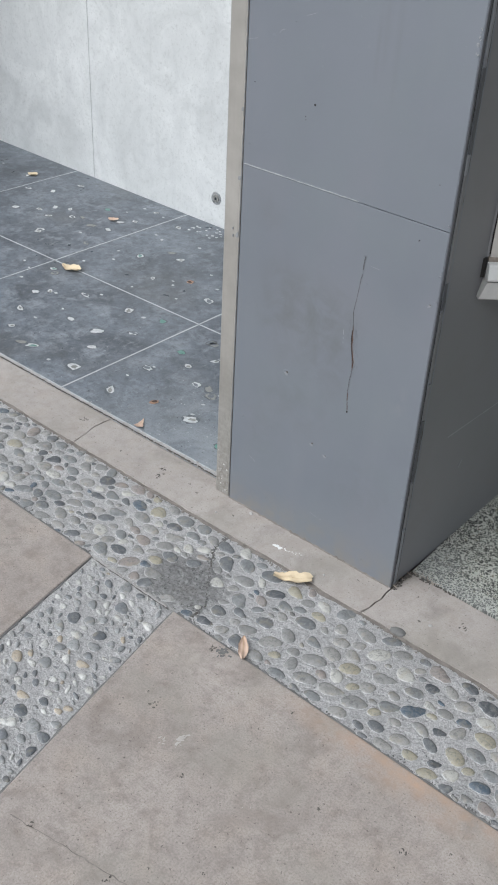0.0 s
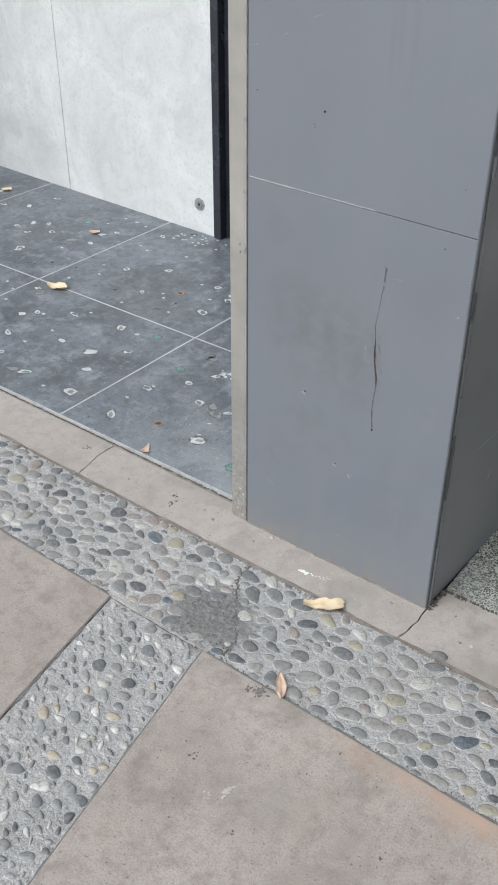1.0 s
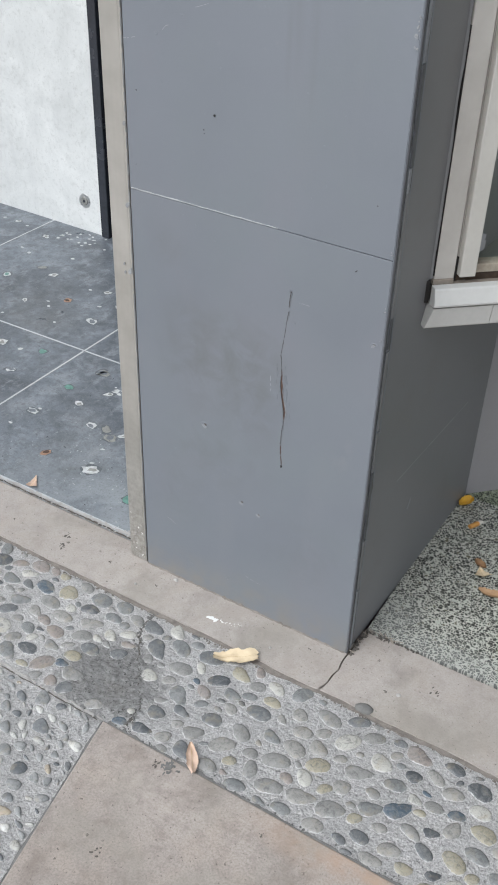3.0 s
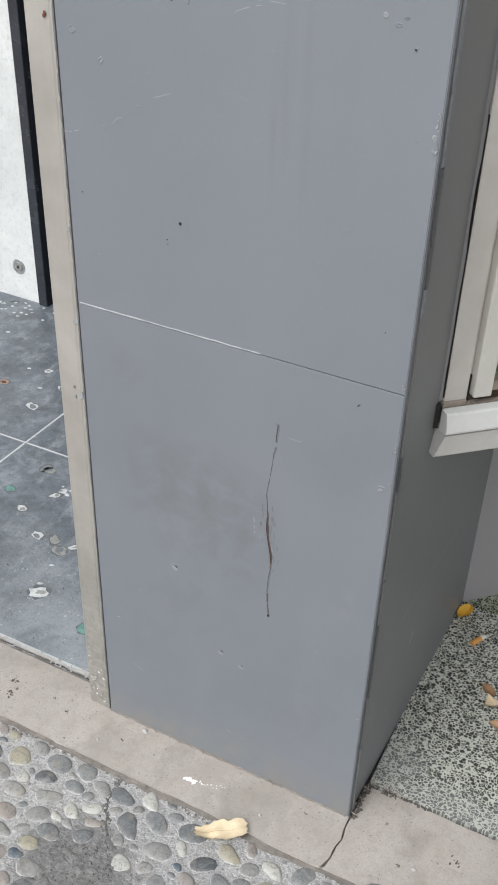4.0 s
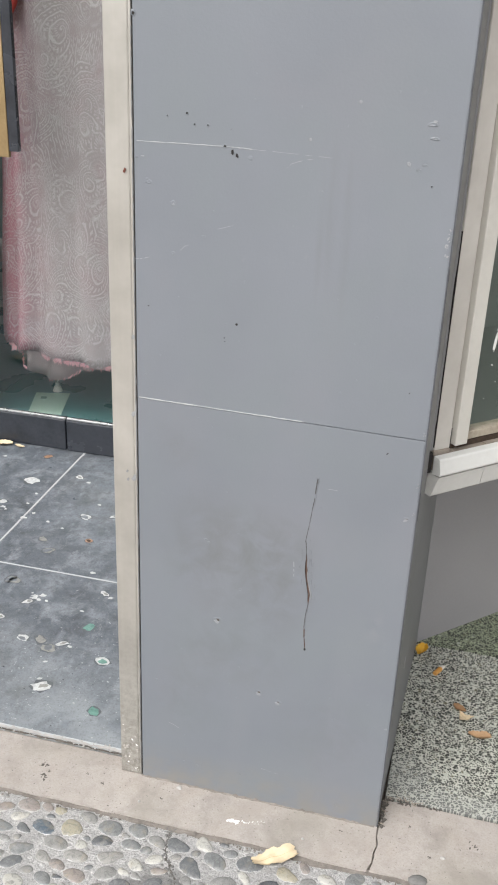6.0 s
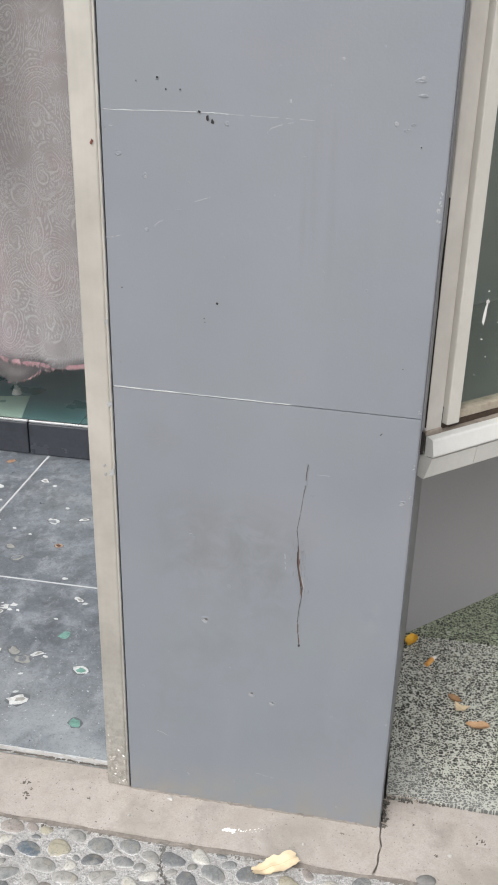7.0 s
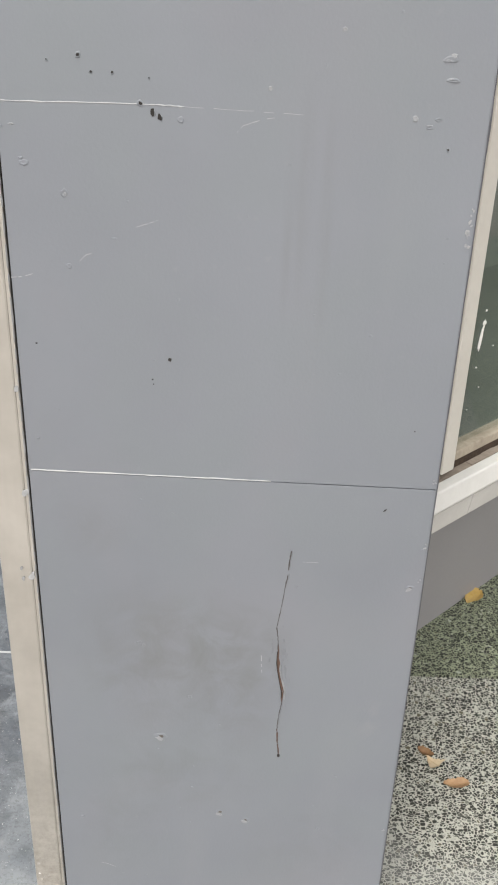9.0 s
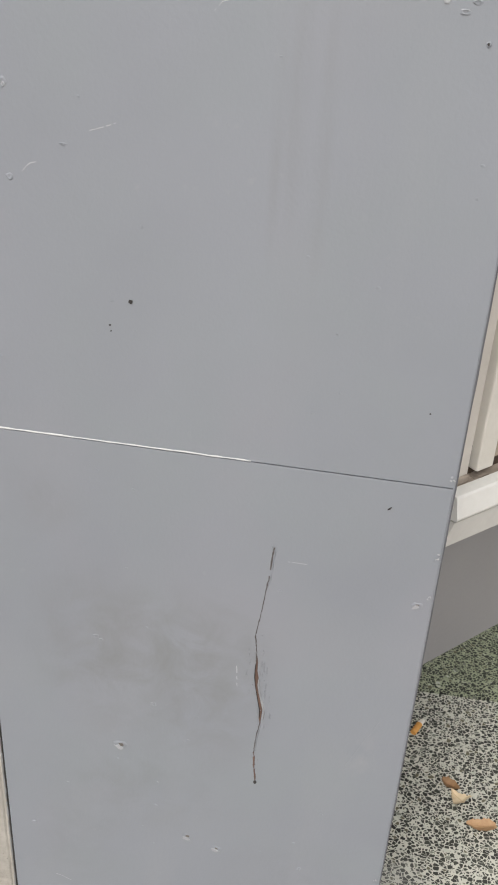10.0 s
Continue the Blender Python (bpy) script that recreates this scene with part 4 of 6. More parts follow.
band(CRACK[5:8], 0.0022, 8, lower, "split", HAIRLINE, "dark hairline split", 0.0006)
band(CRACK[9:], 0.0022, 8, lower, "split", HAIRLINE, "dark hairline split", 0.0006, 0.03)
band([(x + 0.0014, z) for x, z in CRACK[10:13]], 0.0022, 8, lower, "split_lip", PAINT, "lifted paint lip", 0.001, 0.1)
TORN = [(0.3152, 0.603, 0.001), (0.3155, 0.592, 0.0032), (0.3158, 0.582, 0.0046), (0.3163, 0.571, 0.005), (0.3172, 0.56, 0.0044), (0.319, 0.548, 0.0048), (0.3222, 0.534, 0.0054), (0.3247, 0.522, 0.006), (0.3248, 0.51, 0.0042), (0.3244, 0.5, 0.001)]
part("split_core", ribbon([(x + rng.gauss(0, 0.0003), z, w * rng.uniform(0.8, 1.15)) for x, z, w in TORN], 0.0009), RUST, lower, "brown torn edge of the split")
part("split_gap", ribbon([(x - 0.22 * w + rng.gauss(0, 0.0002), z, w * rng.uniform(0.25, 0.5)) for x, z, w in TORN[1:-1]], 0.0014), VOID, lower, "dark gap of the split")
part("split_flap", ribbon([(x + 0.7 * w, z - 0.002, w * rng.uniform(0.3, 0.6)) for x, z, w in TORN[3:-1]], 0.0015), FLAKES_GLINTS, lower, "curled pale paint flap")
for k in range(26):
    x, z, w = rng.choice(TORN)
    side_of = rng.choice((-1, 1, 1))
    crater(x + side_of * rng.uniform(0.003, 0.012), z + rng.gauss(0, 0.008), rng.uniform(0.0006, 0.0013), rng.uniform(0.002, 0.006), lower, "splintered paint beside the split", PAINT, "splinter", 0.0007)
for k in range(16):
    x, z = rng.choice(CRACK)
    crater(x + rng.gauss(0, 0.0015), z + rng.gauss(0, 0.008), rng.uniform(0.0005, 0.001), rng.uniform(0.002, 0.005), lower, "splintered paint beside the split", PAINT, "splinter", 0.0008)
band([(x - 0.0225, z) for x, z in CRACK[7:9]], 0.003, 6, lower, "scratch", FAINT, "fine pale scratch", 0.0003, 0.5)
band(CRACK[12:], 0.0028, 5, lower, "split_core", RUST, "brown torn end of the split", 0.0009, 0.05)
part("nail_hole", flake(0.002, 0.0028, 0.0012, rng, 8, 0.2, at=on_face(0.3246, 0.4)), VOID, lower, "dark end of the split")


def mark(x, z, rx, ry, owner, material, name, label, thick=0.0007):
    part(name, flake(rx * 0.8, ry * 0.8, thick + rng.uniform(0, 0.0005), rng, 9, 0.32, at=on_face(x, z, rng.uniform(-0.8, 0.8))), material, owner, label)


for x, z, r in ((0.087, 1.331, 0.0028), (0.099, 1.316, 0.002), (0.12, 1.316, 0.002), (0.056, 1.326, 0.0014), (0.156, 1.312, 0.001), (0.147, 1.288, 0.0032), (0.004, 1.464, 0.004), (0.458, 1.253, 0.002)):
    crater(x, z, r, r * 1.1, panel_at(z), "chipped rim of a nail hole", rise=0.0009)
    mark(x, z, r * 0.7, r * 0.75, panel_at(z), VOID, "nail_hole", "small dark nail hole", 0.0011)
for x, z in ((0.159, 1.280), (0.166, 1.2755)):
    part("nail_hole", flake(0.0022, 0.004, 0.0011, rng, 9, 0.3, at=on_face(x, z, 0.25)), VOID, middle, "narrow dark nail hole")
    crater(x + 0.002, z - 0.001, 0.0012, 0.0026, middle, "chipped rim of a nail hole")
for x, z, r in ((0.174, 1.012, 0.0034), (0.154, 0.987, 0.0016), (0.155, 0.981, 0.0011), (0.024, 1.027, 0.0014), (0.461, 0.931, 0.0014)):
    mark(x, z, r * 0.9, r * 0.75, middle, VOID, "nail_hole", "small dark nail hole")
part("nail_hole", flake(0.0028, 0.0008, 0.0011, rng, 7, 0.3, at=on_face(0.437, 0.821, 0.8)), VOID, lower, "small dark nick")
# thin pale slivers over the larger blisters put their highlights into the colour
for x, z, rx, rz, m in ((0.449, 1.338, 0.007, 0.003, None), (0.447, 1.337, 0.0042, 0.001, FLAKES_GLINTS), (0.4525, 1.3415, 0.003, 0.0022, FLAKES_GLINTS), (0.455, 1.319, 0.0058, 0.0022, None), (0.455, 1.32, 0.0042, 0.0008, FLAKES_GLINTS), (0.437, 1.274, 0.0048, 0.0022, None), (0.437, 1.2755, 0.0034, 0.0007, FLAKES_GLINTS), (0.445, 1.282, 0.0036, 0.002, None), (0.422, 1.282, 0.0028, 0.0028, FLAKES_GLINTS),
                        (0.026, 1.226, 0.0048, 0.003, None), (0.023, 1.231, 0.0024, 0.0014, None), (0.065, 1.196, 0.0036, 0.0044, None), (0.066, 1.195, 0.0018, 0.002, FLAKES_GLINTS), (0.187, 1.273, 0.003, 0.003, None), (0.276, 1.306, 0.002, 0.002, FLAKES_GLINTS),
                        (0.005, 1.262, 0.003, 0.001, None), (0.016, 1.264, 0.003, 0.0008, FLAKES_GLINTS), (0.066, 1.118, 0.003, 0.003, None), (0.017, 0.905, 0.0022, 0.0016, None), (0.116, 1.15, 0.003, 0.0009, None), (0.345, 1.362, 0.002, 0.002, FLAKES_GLINTS), (0.26, 1.35, 0.0016, 0.0016, None)):
    crater(x, z, rx, rz, panel_at(z), "lifted blister in the paint" if rx > 0.005 else "small paint chip or painted blister highlight", m)
for x, z, r in ((0.48, 0.704, 0.0056), (0.156, 0.429, 0.0086), (0.242, 0.278, 0.0068), (0.281, 0.263, 0.0064), (0.2, 0.33, 0.0022), (0.197, 0.506, 0.0034), (0.129, 0.60, 0.0036), (0.135, 0.596, 0.0026), (0.412, 0.034, 0.0034), (0.12, 0.06, 0.003), (0.335, 0.70, 0.0022), (0.39, 0.25, 0.003), (0.035, 0.26, 0.0034), (0.21, 0.06, 0.004), (0.41, 0.36, 0.002)):
    crater(x, z, r, r * 0.85, lower)
    if r > 0.004:
        # shade painted in the upper dent, highlight painted on its lower edge
        mark(x + r * 0.1, z + r * 0.25, r * 0.45, r * 0.4, lower, STAIN_SHADE, "chip_shadow", "pit of the chip, its shade drawn dark", 0.0006)
        mark(x - r * 0.2, z - r * 0.35, r * 0.85, r * 0.45, lower, FLAKES_GLINTS, "chip_edge", "broken edge of the chip, its highlight drawn pale", 0.0012)
for k in range(46):
    z = rng.uniform(0.02, 1.45)
    crater(rng.uniform(0.02, 0.48), z, rng.uniform(0.0008, 0.0018), rng.uniform(0.0008, 0.0016), panel_at(z), "tiny blister in the paint", rise=0.0006)

# corner bead: two thin metal strips with a broken groove between them
def ragged_strip(x0, x1, y0, y1, z0, z1, step, wild, bm=None):
    """A thin upright strip on the pillar's side whose long edges wander."""
    bm = bm or bmesh.new()
    rows, k = [], max(2, int((z1 - z0) / step))
    for i in range(k + 1):
        z = z0 + (z1 - z0) * i / k
        ya, yb = y0 + rng.gauss(0, wild), y1 + rng.gauss(0, wild)
        out = x1 + rng.uniform(-0.0002, 0.0004)
        rows.append([bm.verts.new(v) for v in ((x0, ya, z), (out, ya + 0.0008, z), (out, yb - 0.0008, z), (x0, yb, z))])
    for a, b in zip(rows, rows[1:]):
        for c in range(3):
            bm.faces.new((a[c], a[c + 1], b[c + 1], b[c]))
    bm.faces.new(rows[0])
    bm.faces.new(rows[-1][::-1])
    return bm


bead = part("corner_bead", box(0.4949, 0.4962, 0.0004, 0.034, 0.001, TOP, 0.0004), PAINT, pillar, "grey painted metal corner bead")
part("bead_groove", ragged_strip(0.496, 0.4965, 0.0095, 0.0135, 0.002, TOP, 0.02, 0.0008), VOID, bead, "dark groove")
part("bead_strip", ragged_strip(0.496, 0.4978, 0.0008, 0.009, 0.001, TOP, 0.03, 0.0006), BEAD, bead, "dark metal nose of the bead")
part("bead_seam", ragged_strip(0.496, 0.4966, 0.0265, 0.0285, 0.002, TOP, 0.02, 0.0009), STAIN_SHADE, bead, "dark seam behind the bead")
z = 0.004
while z < 2.5:
    h = rng.uniform(0.03, 0.2)
    y0 = 0.0142 + rng.uniform(0, 0.002)
    part("bead_flake", ragged_strip(0.496, 0.4982, y0, y0 + rng.uniform(0.007, 0.0115), z, z + h, 0.012, 0.0007), rng.choice((FLAKES_GLINTS, SIDE_PAINT, BEAD)), bead, "flaking grey paint")
    z += h + rng.uniform(0.0, 0.008)
for x, z, r in ((0.492, 1.15, 0.008), (0.4915, 1.162, 0.008), (0.492, 1.174, 0.007), (0.493, 1.19, 0.0045), (0.492, 0.769, 0.0045), (0.492, 0.716, 0.004), (0.493, 0.865, 0.0042), (0.491, 1.52, 0.006), (0.4915, 0.25, 0.003)):
    for k in range(4):
        mark(x + rng.uniform(-0.003, 0.001), z + rng.uniform(-r, r), r * rng.uniform(0.15, 0.4), r * rng.uniform(0.15, 0.5), lower if z < JOINT else middle if z < JOINT_2 else upper, rng.choice((CHIP, FLAKES_GLINTS, PAINT)), "paint_chip", "chipped paint at the edge", 0.0011)
scratch = bmesh.new()
for k in range(14):
    ya, yb = 0.14 + 0.024 * k, 0.14 + 0.024 * (k + 1)
    za, zb = 0.35 + 0.0004 * k, 0.35 + 0.0004 * (k + 1)
    w = 0.0017 * rng.uniform(0.5, 1.4)
    xs = [0.4966 + (y - 0.034) * 0.0425 for y in (ya, yb)]
    scratch.faces.new([scratch.verts.new(v) for v in ((xs[0], ya, za - w), (xs[1], yb, zb - w), (xs[1], yb, zb + w), (xs[0], ya, za + w))])
nick = bmesh.new()
flake(0.013, 0.0022, 0.0008, rng, 9, 0.3, nick, Matrix.Translation((0.5045, 0.22, 0.241)) @ Matrix.Rotation(radians(87.6), 4, "Z") @ UPRIGHT @ Matrix.Rotation(radians(62), 4, "Z"))
part("paint_chip", nick, CHIP, side, "pale nick in the paint")
part("scratch", scratch, CHIP, side, "pale scratch")

foot_row = [(0.002 + 0.007 * k, -0.0016 - abs(rng.gauss(0, 0.0014)), 0.0016 + abs(rng.gauss(0, 0.0022))) for k in range(71)]
fringe = bmesh.new()
for (xa, ya, za), (xb, yb, zb) in zip(foot_row, foot_row[1:]):
    q = [fringe.verts.new(v) for v in ((xa, ya, 0.0002), (xb, yb, 0.0002), (xb, -0.0004, zb), (xa, -0.0004, za))]
    fringe.faces.new(q)
part("dirt_fringe", fringe, SEAM, lower, "dusty dirt along the foot")

# aluminium channel beside the pillar
trim = thing("edge_trim", -0.022, 0.03, 0.0, "beige aluminium channel along the pillar's edge", "metal trim")
channel = part("channel", box(-0.0455, -0.0045, 0.0, 0.06, 0.002, TOP, 0.003), ALUMINIUM, trim)
part("lip", box(-0.0045, 0.0, -0.001, 0.03, 0.002, TOP, 0.0008), ALUMINIUM, trim)
# ragged white line that paints the highlight along the lip's right edge
band([(-0.0008, 0.01), (-0.0006, 0.5), (-0.0008, 1.0), (-0.0006, 1.6)], 0.0022, 90, trim, "lip_edge", CAULK_GLINT, "ragged whitish highlight painted along the channel's edge", 0.0022, 0.12)
part("gap", box(0.0001, 0.0025, 0.004, 0.02, 0.002, TOP), VOID, trim, "dark gap")
for x, z, r, m in ((-0.013, 1.241, 0.0038, RUST_RED), (-0.004, 0.83, 0.006, CHIP), (-0.005, 0.705, 0.0065, CHIP), (-0.017, 0.70, 0.0035, CHIP), (-0.018, 0.716, 0.003, CHIP), (-0.003, 0.97, 0.004, CHIP)):
    part("trim_spot", flake(r, r * 0.6, 0.0012, rng, 9, 0.35, at=on_face(x, z - 0.0, 1.2) @ Matrix.Translation((0, 0, 0.0014))), m, channel, "spot on the metal")
for k in range(60):
    z = abs(rng.gauss(0, 0.07)) + 0.008
    r = rng.uniform(0.0008, 0.003)
    part("trim_spot", flake(r, r * 0.7, 0.0008, rng, 7, 0.35, at=on_face(rng.uniform(-0.042, -0.006), z, rng.uniform(0, 3))), rng.choice((MORTAR, SPLAT, WHITE_PAINT, MORTAR, SPLAT)), channel, "mortar splash")

# ---- walls and ceiling ----
wall = tagged(part("wall_north", prism([(-1.227, 1.382), (-1.227, 1.60), (-3.4, 1.68), (-3.4, 1.47)], 0.0, TOP), PLASTER), "white trowelled plaster wall with a thin joint", "wall", kind="structure")
part("panel", prism([(-1.227, 1.374), (-2.114, 1.413), (-2.114, 1.44), (-1.227, 1.40)], 0.003, TOP - 0.01), PLASTER, wall)
part("panel", prism([(-2.118, 1.4133), (-3.3, 1.465), (-3.3, 1.49), (-2.118, 1.44)], 0.003, TOP - 0.01), PLASTER, wall)
tagged(part("wall_west", box(-3.5, -3.3, 0.0, 4.2, 0.0, TOP), PLASTER), "plain white plaster wall", "wall", kind="structure")
tagged(part("wall_east", box(-0.0, 0.02, 0.064, 1.38, 0.0, TOP), PAINT), "plain grey side of the entrance", "wall", kind="structure")
# Roof slab out of view, added to darken the porch's side panel and terrazzo.
tagged(part("ceiling", prism([(0.0, 0.7), (0.53, 0.7), (0.5, 0.03), (4.4, 0.03), (4.4, 5.0), (0.0, 5.0)], TOP, TOP + 0.12), SOFFIT), "unseen grey roof slab added to darken the porch", "ceiling", kind="structure")


tagged(part("ceiling_shop", box(-3.5, -0.05, 1.6, 5.0, TOP, TOP + 0.12), SOFFIT), "plain ceiling of the shop", "ceiling", kind="structure")

plug = thing("wall_plug", -1.309, 1.379, 0.123, "round grey metal plug set in the white wall", "wall fitting")


def disc(x, y, z, r, y_out, bevel, sides=24):
    bm = bmesh.new()
    bmesh.ops.create_cone(bm, cap_ends=True, segments=sides, radius1=r, radius2=r - bevel, depth=y_out, matrix=Matrix.Translation((x, y - y_out / 2, z)) @ UPRIGHT)
    return bm


part("plate", disc(-1.309, 1.381, 0.123, 0.03, 0.006, 0.004), STEEL, plug)
part("ring", disc(-1.309, 1.376, 0.123, 0.017, 0.004, 0.002), GREYCHIP, plug)
part("screw", disc(-1.309, 1.373, 0.123, 0.006, 0.003, 0.001, 12), BLACK, plug)

# ---- shop door and glazing ----
door = thing("shop_door", -0.97, 1.40, 0.0, "black framed glass shop door with a brass pull", "door", kind="structure")
jamb = part("jamb", box(-1.226, -1.19, 1.362, 1.45, 0.004, TOP, 0.003), BLACK, door)
part("jamb", box(-1.19, -1.150, 1.395, 1.45, 0.004, TOP, 0.003), BLACK, door)
part("bottom_rail", box(-1.147, -0.792, 1.385, 1.425, 0.006, 0.122, 0.004), BLACK, door)
lock = part("lock", disc(-1.078, 1.385, 0.036, 0.017, 0.008, 0.003), STEEL, door, "round steel lock")
part("keyhole", box(-1.0795, -1.0765, 1.3762, 1.378, 0.03, 0.042), VOID, lock)
pull = part("pull", box(-0.99, -0.906, 1.325, 1.34, 1.016, 1.95, 0.003), BRASS, door, "flat brass pull")
part("pull_edge", box(-0.906, -0.874, 1.327, 1.345, 1.035, 1.95, 0.002), BLACK, pull, "black edge of the pull")
part("pull_post", box(-0.95, -0.93, 1.34, 1.40, 1.2, 1.22, 0.002), BLACK, pull)
part("pull_post", box(-0.95, -0.93, 1.34, 1.40, 1.8, 1.82, 0.002), BLACK, pull)

shopfront = thing("shop_glazing", -0.4, 1.40, 0.0, "fixed shop glass in a black bottom rail", "window", kind="structure")
part("bottom_rail", box(-0.788, -0.0, 1.383, 1.425, 0.006, 0.122, 0.004), BLACK, shopfront)
part("bead", box(-0.788, -0.0, 1.389, 1.398, 0.122, 0.13, 0.002), STEEL, shopfront)
part("bead", box(-1.147, -0.792, 1.389, 1.398, 0.122, 0.13, 0.002), STEEL, door)
pane = part("glass", box(-1.15, -0.0, 1.40, 1.41, 0.122, TOP), GLASS, shopfront)
pane.visible_shadow = False

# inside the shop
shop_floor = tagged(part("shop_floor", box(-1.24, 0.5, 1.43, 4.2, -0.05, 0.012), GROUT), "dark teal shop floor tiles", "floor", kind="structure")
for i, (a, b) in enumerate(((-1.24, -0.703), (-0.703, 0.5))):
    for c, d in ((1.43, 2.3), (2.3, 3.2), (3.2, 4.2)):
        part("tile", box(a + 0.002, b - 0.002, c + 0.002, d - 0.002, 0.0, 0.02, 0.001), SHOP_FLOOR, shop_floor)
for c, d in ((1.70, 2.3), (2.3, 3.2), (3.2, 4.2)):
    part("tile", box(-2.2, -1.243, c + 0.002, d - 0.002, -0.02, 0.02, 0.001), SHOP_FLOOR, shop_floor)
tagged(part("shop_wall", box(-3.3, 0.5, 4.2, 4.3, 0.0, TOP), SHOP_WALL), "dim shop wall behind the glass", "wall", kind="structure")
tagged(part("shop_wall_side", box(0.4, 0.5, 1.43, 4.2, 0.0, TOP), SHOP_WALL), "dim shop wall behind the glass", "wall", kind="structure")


def draped_cloth(hem_at, grow=1.0, a0=0.0, a1=2 * math.pi, cols=150):
    """A hanging tube, or part of one, of folded cloth with thickness."""
    bm, rows = bmesh.new(), 30
    grid = []
    for layer in (0.0, -0.003):
        sheet = []
        for j in range(rows + 1):
            s = j / rows
            row = []
            for i in range(cols + 1):
                a = a0 + (a1 - a0) * i / cols
                fold = 0.009 * math.sin(9 * a + 0.6) * (1 - 0.4 * s) + 0.005 * math.sin(17 * a + 2.0 * s) + 0.03 * math.exp(-((a - 4.03 - 0.09 * math.sin(5 * s + 0.6)) / 0.1) ** 2) - 0.024 * math.exp(-((a - 4.19 - 0.09 * math.sin(5 * s + 0.6)) / 0.07) ** 2) - 0.01 * math.exp(-((a - 4.75) / 0.05) ** 2)
                spread = (1.0 - 0.2 * s + 0.012 * math.sin(9 * s + 2 * a)) * grow
                rx, ry = (0.36 + fold) * spread + layer, (0.2 + fold) * spread + layer
                hem = hem_at(a)
                row.append(bm.verts.new((-0.81 + rx * math.cos(a), 1.74 + ry * math.sin(a), hem + (1.75 - hem) * s)))
            sheet.append(row)
        grid.append(sheet)
    for n, sheet in enumerate(grid):
        for j in range(rows):
            for i in range(cols):
                q = (sheet[j][i], sheet[j][i + 1], sheet[j + 1][i + 1], sheet[j + 1][i])
                bm.faces.new(q if n == 0 else q[::-1])
    for i in range(cols):
        bm.faces.new((grid[0][0][i], grid[1][0][i], grid[1][0][i + 1], grid[0][0][i + 1]))
    bmesh.ops.remove_doubles(bm, verts=bm.verts, dist=0.00001)
    return bm


def front_hem(a):
    slope_down = max(0.0, min(1.0, (a - 4.18) / 0.5))
    return 0.298 - 0.026 * slope_down + 0.004 * math.sin(11 * a)


def lining_hem(a):
    return 0.275 - 0.085 * math.exp(-((a - 4.36) / 0.42) ** 2) + 0.003 * math.sin(23 * a)


skirt = thing("display_skirt", -0.81, 1.74, 0.02, "long mauve and grey paisley cloth on a display stand", "clothing display")
part("cloth", draped_cloth(front_hem), CLOTH, skirt, smooth=True)
part("lining", draped_cloth(lining_hem, 0.9, 3.5, 5.4, 70), LINING, skirt, "sheer greyish lining below the hem", True)
fringe = bmesh.new()
rng = random.Random(58)
for k in range(620):
    a = rng.uniform(3.55, 5.2)
    for hem_at, grow, chance in ((front_hem, 1.012, 1.0), (lining_hem, 0.905, 0.25)):
        if rng.random() > chance:
            continue
        fold = 0.03 * math.exp(-((a - 4.03) / 0.1) ** 2) - 0.024 * math.exp(-((a - 4.24) / 0.07) ** 2)
        x, y, z = -0.81 + (0.36 + fold) * grow * math.cos(a), 1.74 + (0.2 + fold) * grow * math.sin(a), hem_at(a) + rng.uniform(0.0, 0.012)
        w, h, sway = rng.uniform(0.0012, 0.0035), rng.uniform(0.005, 0.015), rng.gauss(0, 0.004)
        q = [fringe.verts.new(v) for v in ((x - w, y, z), (x + w, y - 0.001, z), (x + sway, y - rng.uniform(0.001, 0.006), z - h))]
        fringe.faces.new(q)
tagged(part("fringe", fringe, FRINGE, skirt, "short pink fringe along the hem"), kind="stuff")
part("stand_pole", box(-1.047, -1.033, 1.853, 1.867, 0.03, 0.55, 0.003), STEEL, skirt, "steel stand pole")
foot = bmesh.new()
bmesh.ops.create_cone(foot, cap_ends=True, segments=20, radius1=0.02, radius2=0.013, depth=0.02, matrix=Matrix.Translation((-1.04, 1.86, 0.03)))
part("stand_base", foot, PAPER, skirt, "pale stand foot")
knot = bmesh.new()
bmesh.ops.create_icosphere(knot, subdivisions=3, radius=1, matrix=Matrix.Translation((-1.02, 1.58, 1.5)) @ Matrix.Diagonal((0.05, 0.03, 0.1, 1)))
for v in knot.verts:
    v.co += v.normal * 0.012 * noise.noise(v.co * 28)
part("sash", knot, RED, skirt, "red cloth sash", smooth=True)

card = thing("floor_card", -1.02, 1.73, 0.02, "pale green card lying on the shop floor", "card")
part("sheet", prism([(-1.05, 1.61), (-0.926, 1.64), (-0.98, 1.845), (-1.11, 1.81)], 0.0203, 0.0225), CARD, card)
part("print", prism([(-1.066, 1.755), (-1.044, 1.76), (-1.05, 1.782), (-1.072, 1.777)], 0.0226, 0.0232), INK, card, "dark printed bar")

# ---- porch wall and projecting display window ----
out = Vector((wall_dir.y, -wall_dir.x))
end = WALL_FOOT + wall_dir * 3.6
low_wall = [tuple(WALL_FOOT), tuple(end), tuple(end - out * 0.15), tuple(WALL_FOOT - out * 0.15 - wall_dir * 0.02)]
tagged(part("wall_porch", prism(low_wall, 0.0, 0.68), PORCH_PAINT), "grey painted low wall under the display window", "wall", kind="structure")

window = thing("display_window", 0.52, 0.20, 0.66, "white metal display window with a worn wooden track", "window", kind="structure")
WU, WN, WO = Vector((0.731, 0.682)), Vector((0.682, -0.731)), Vector((0.506, 0.146))


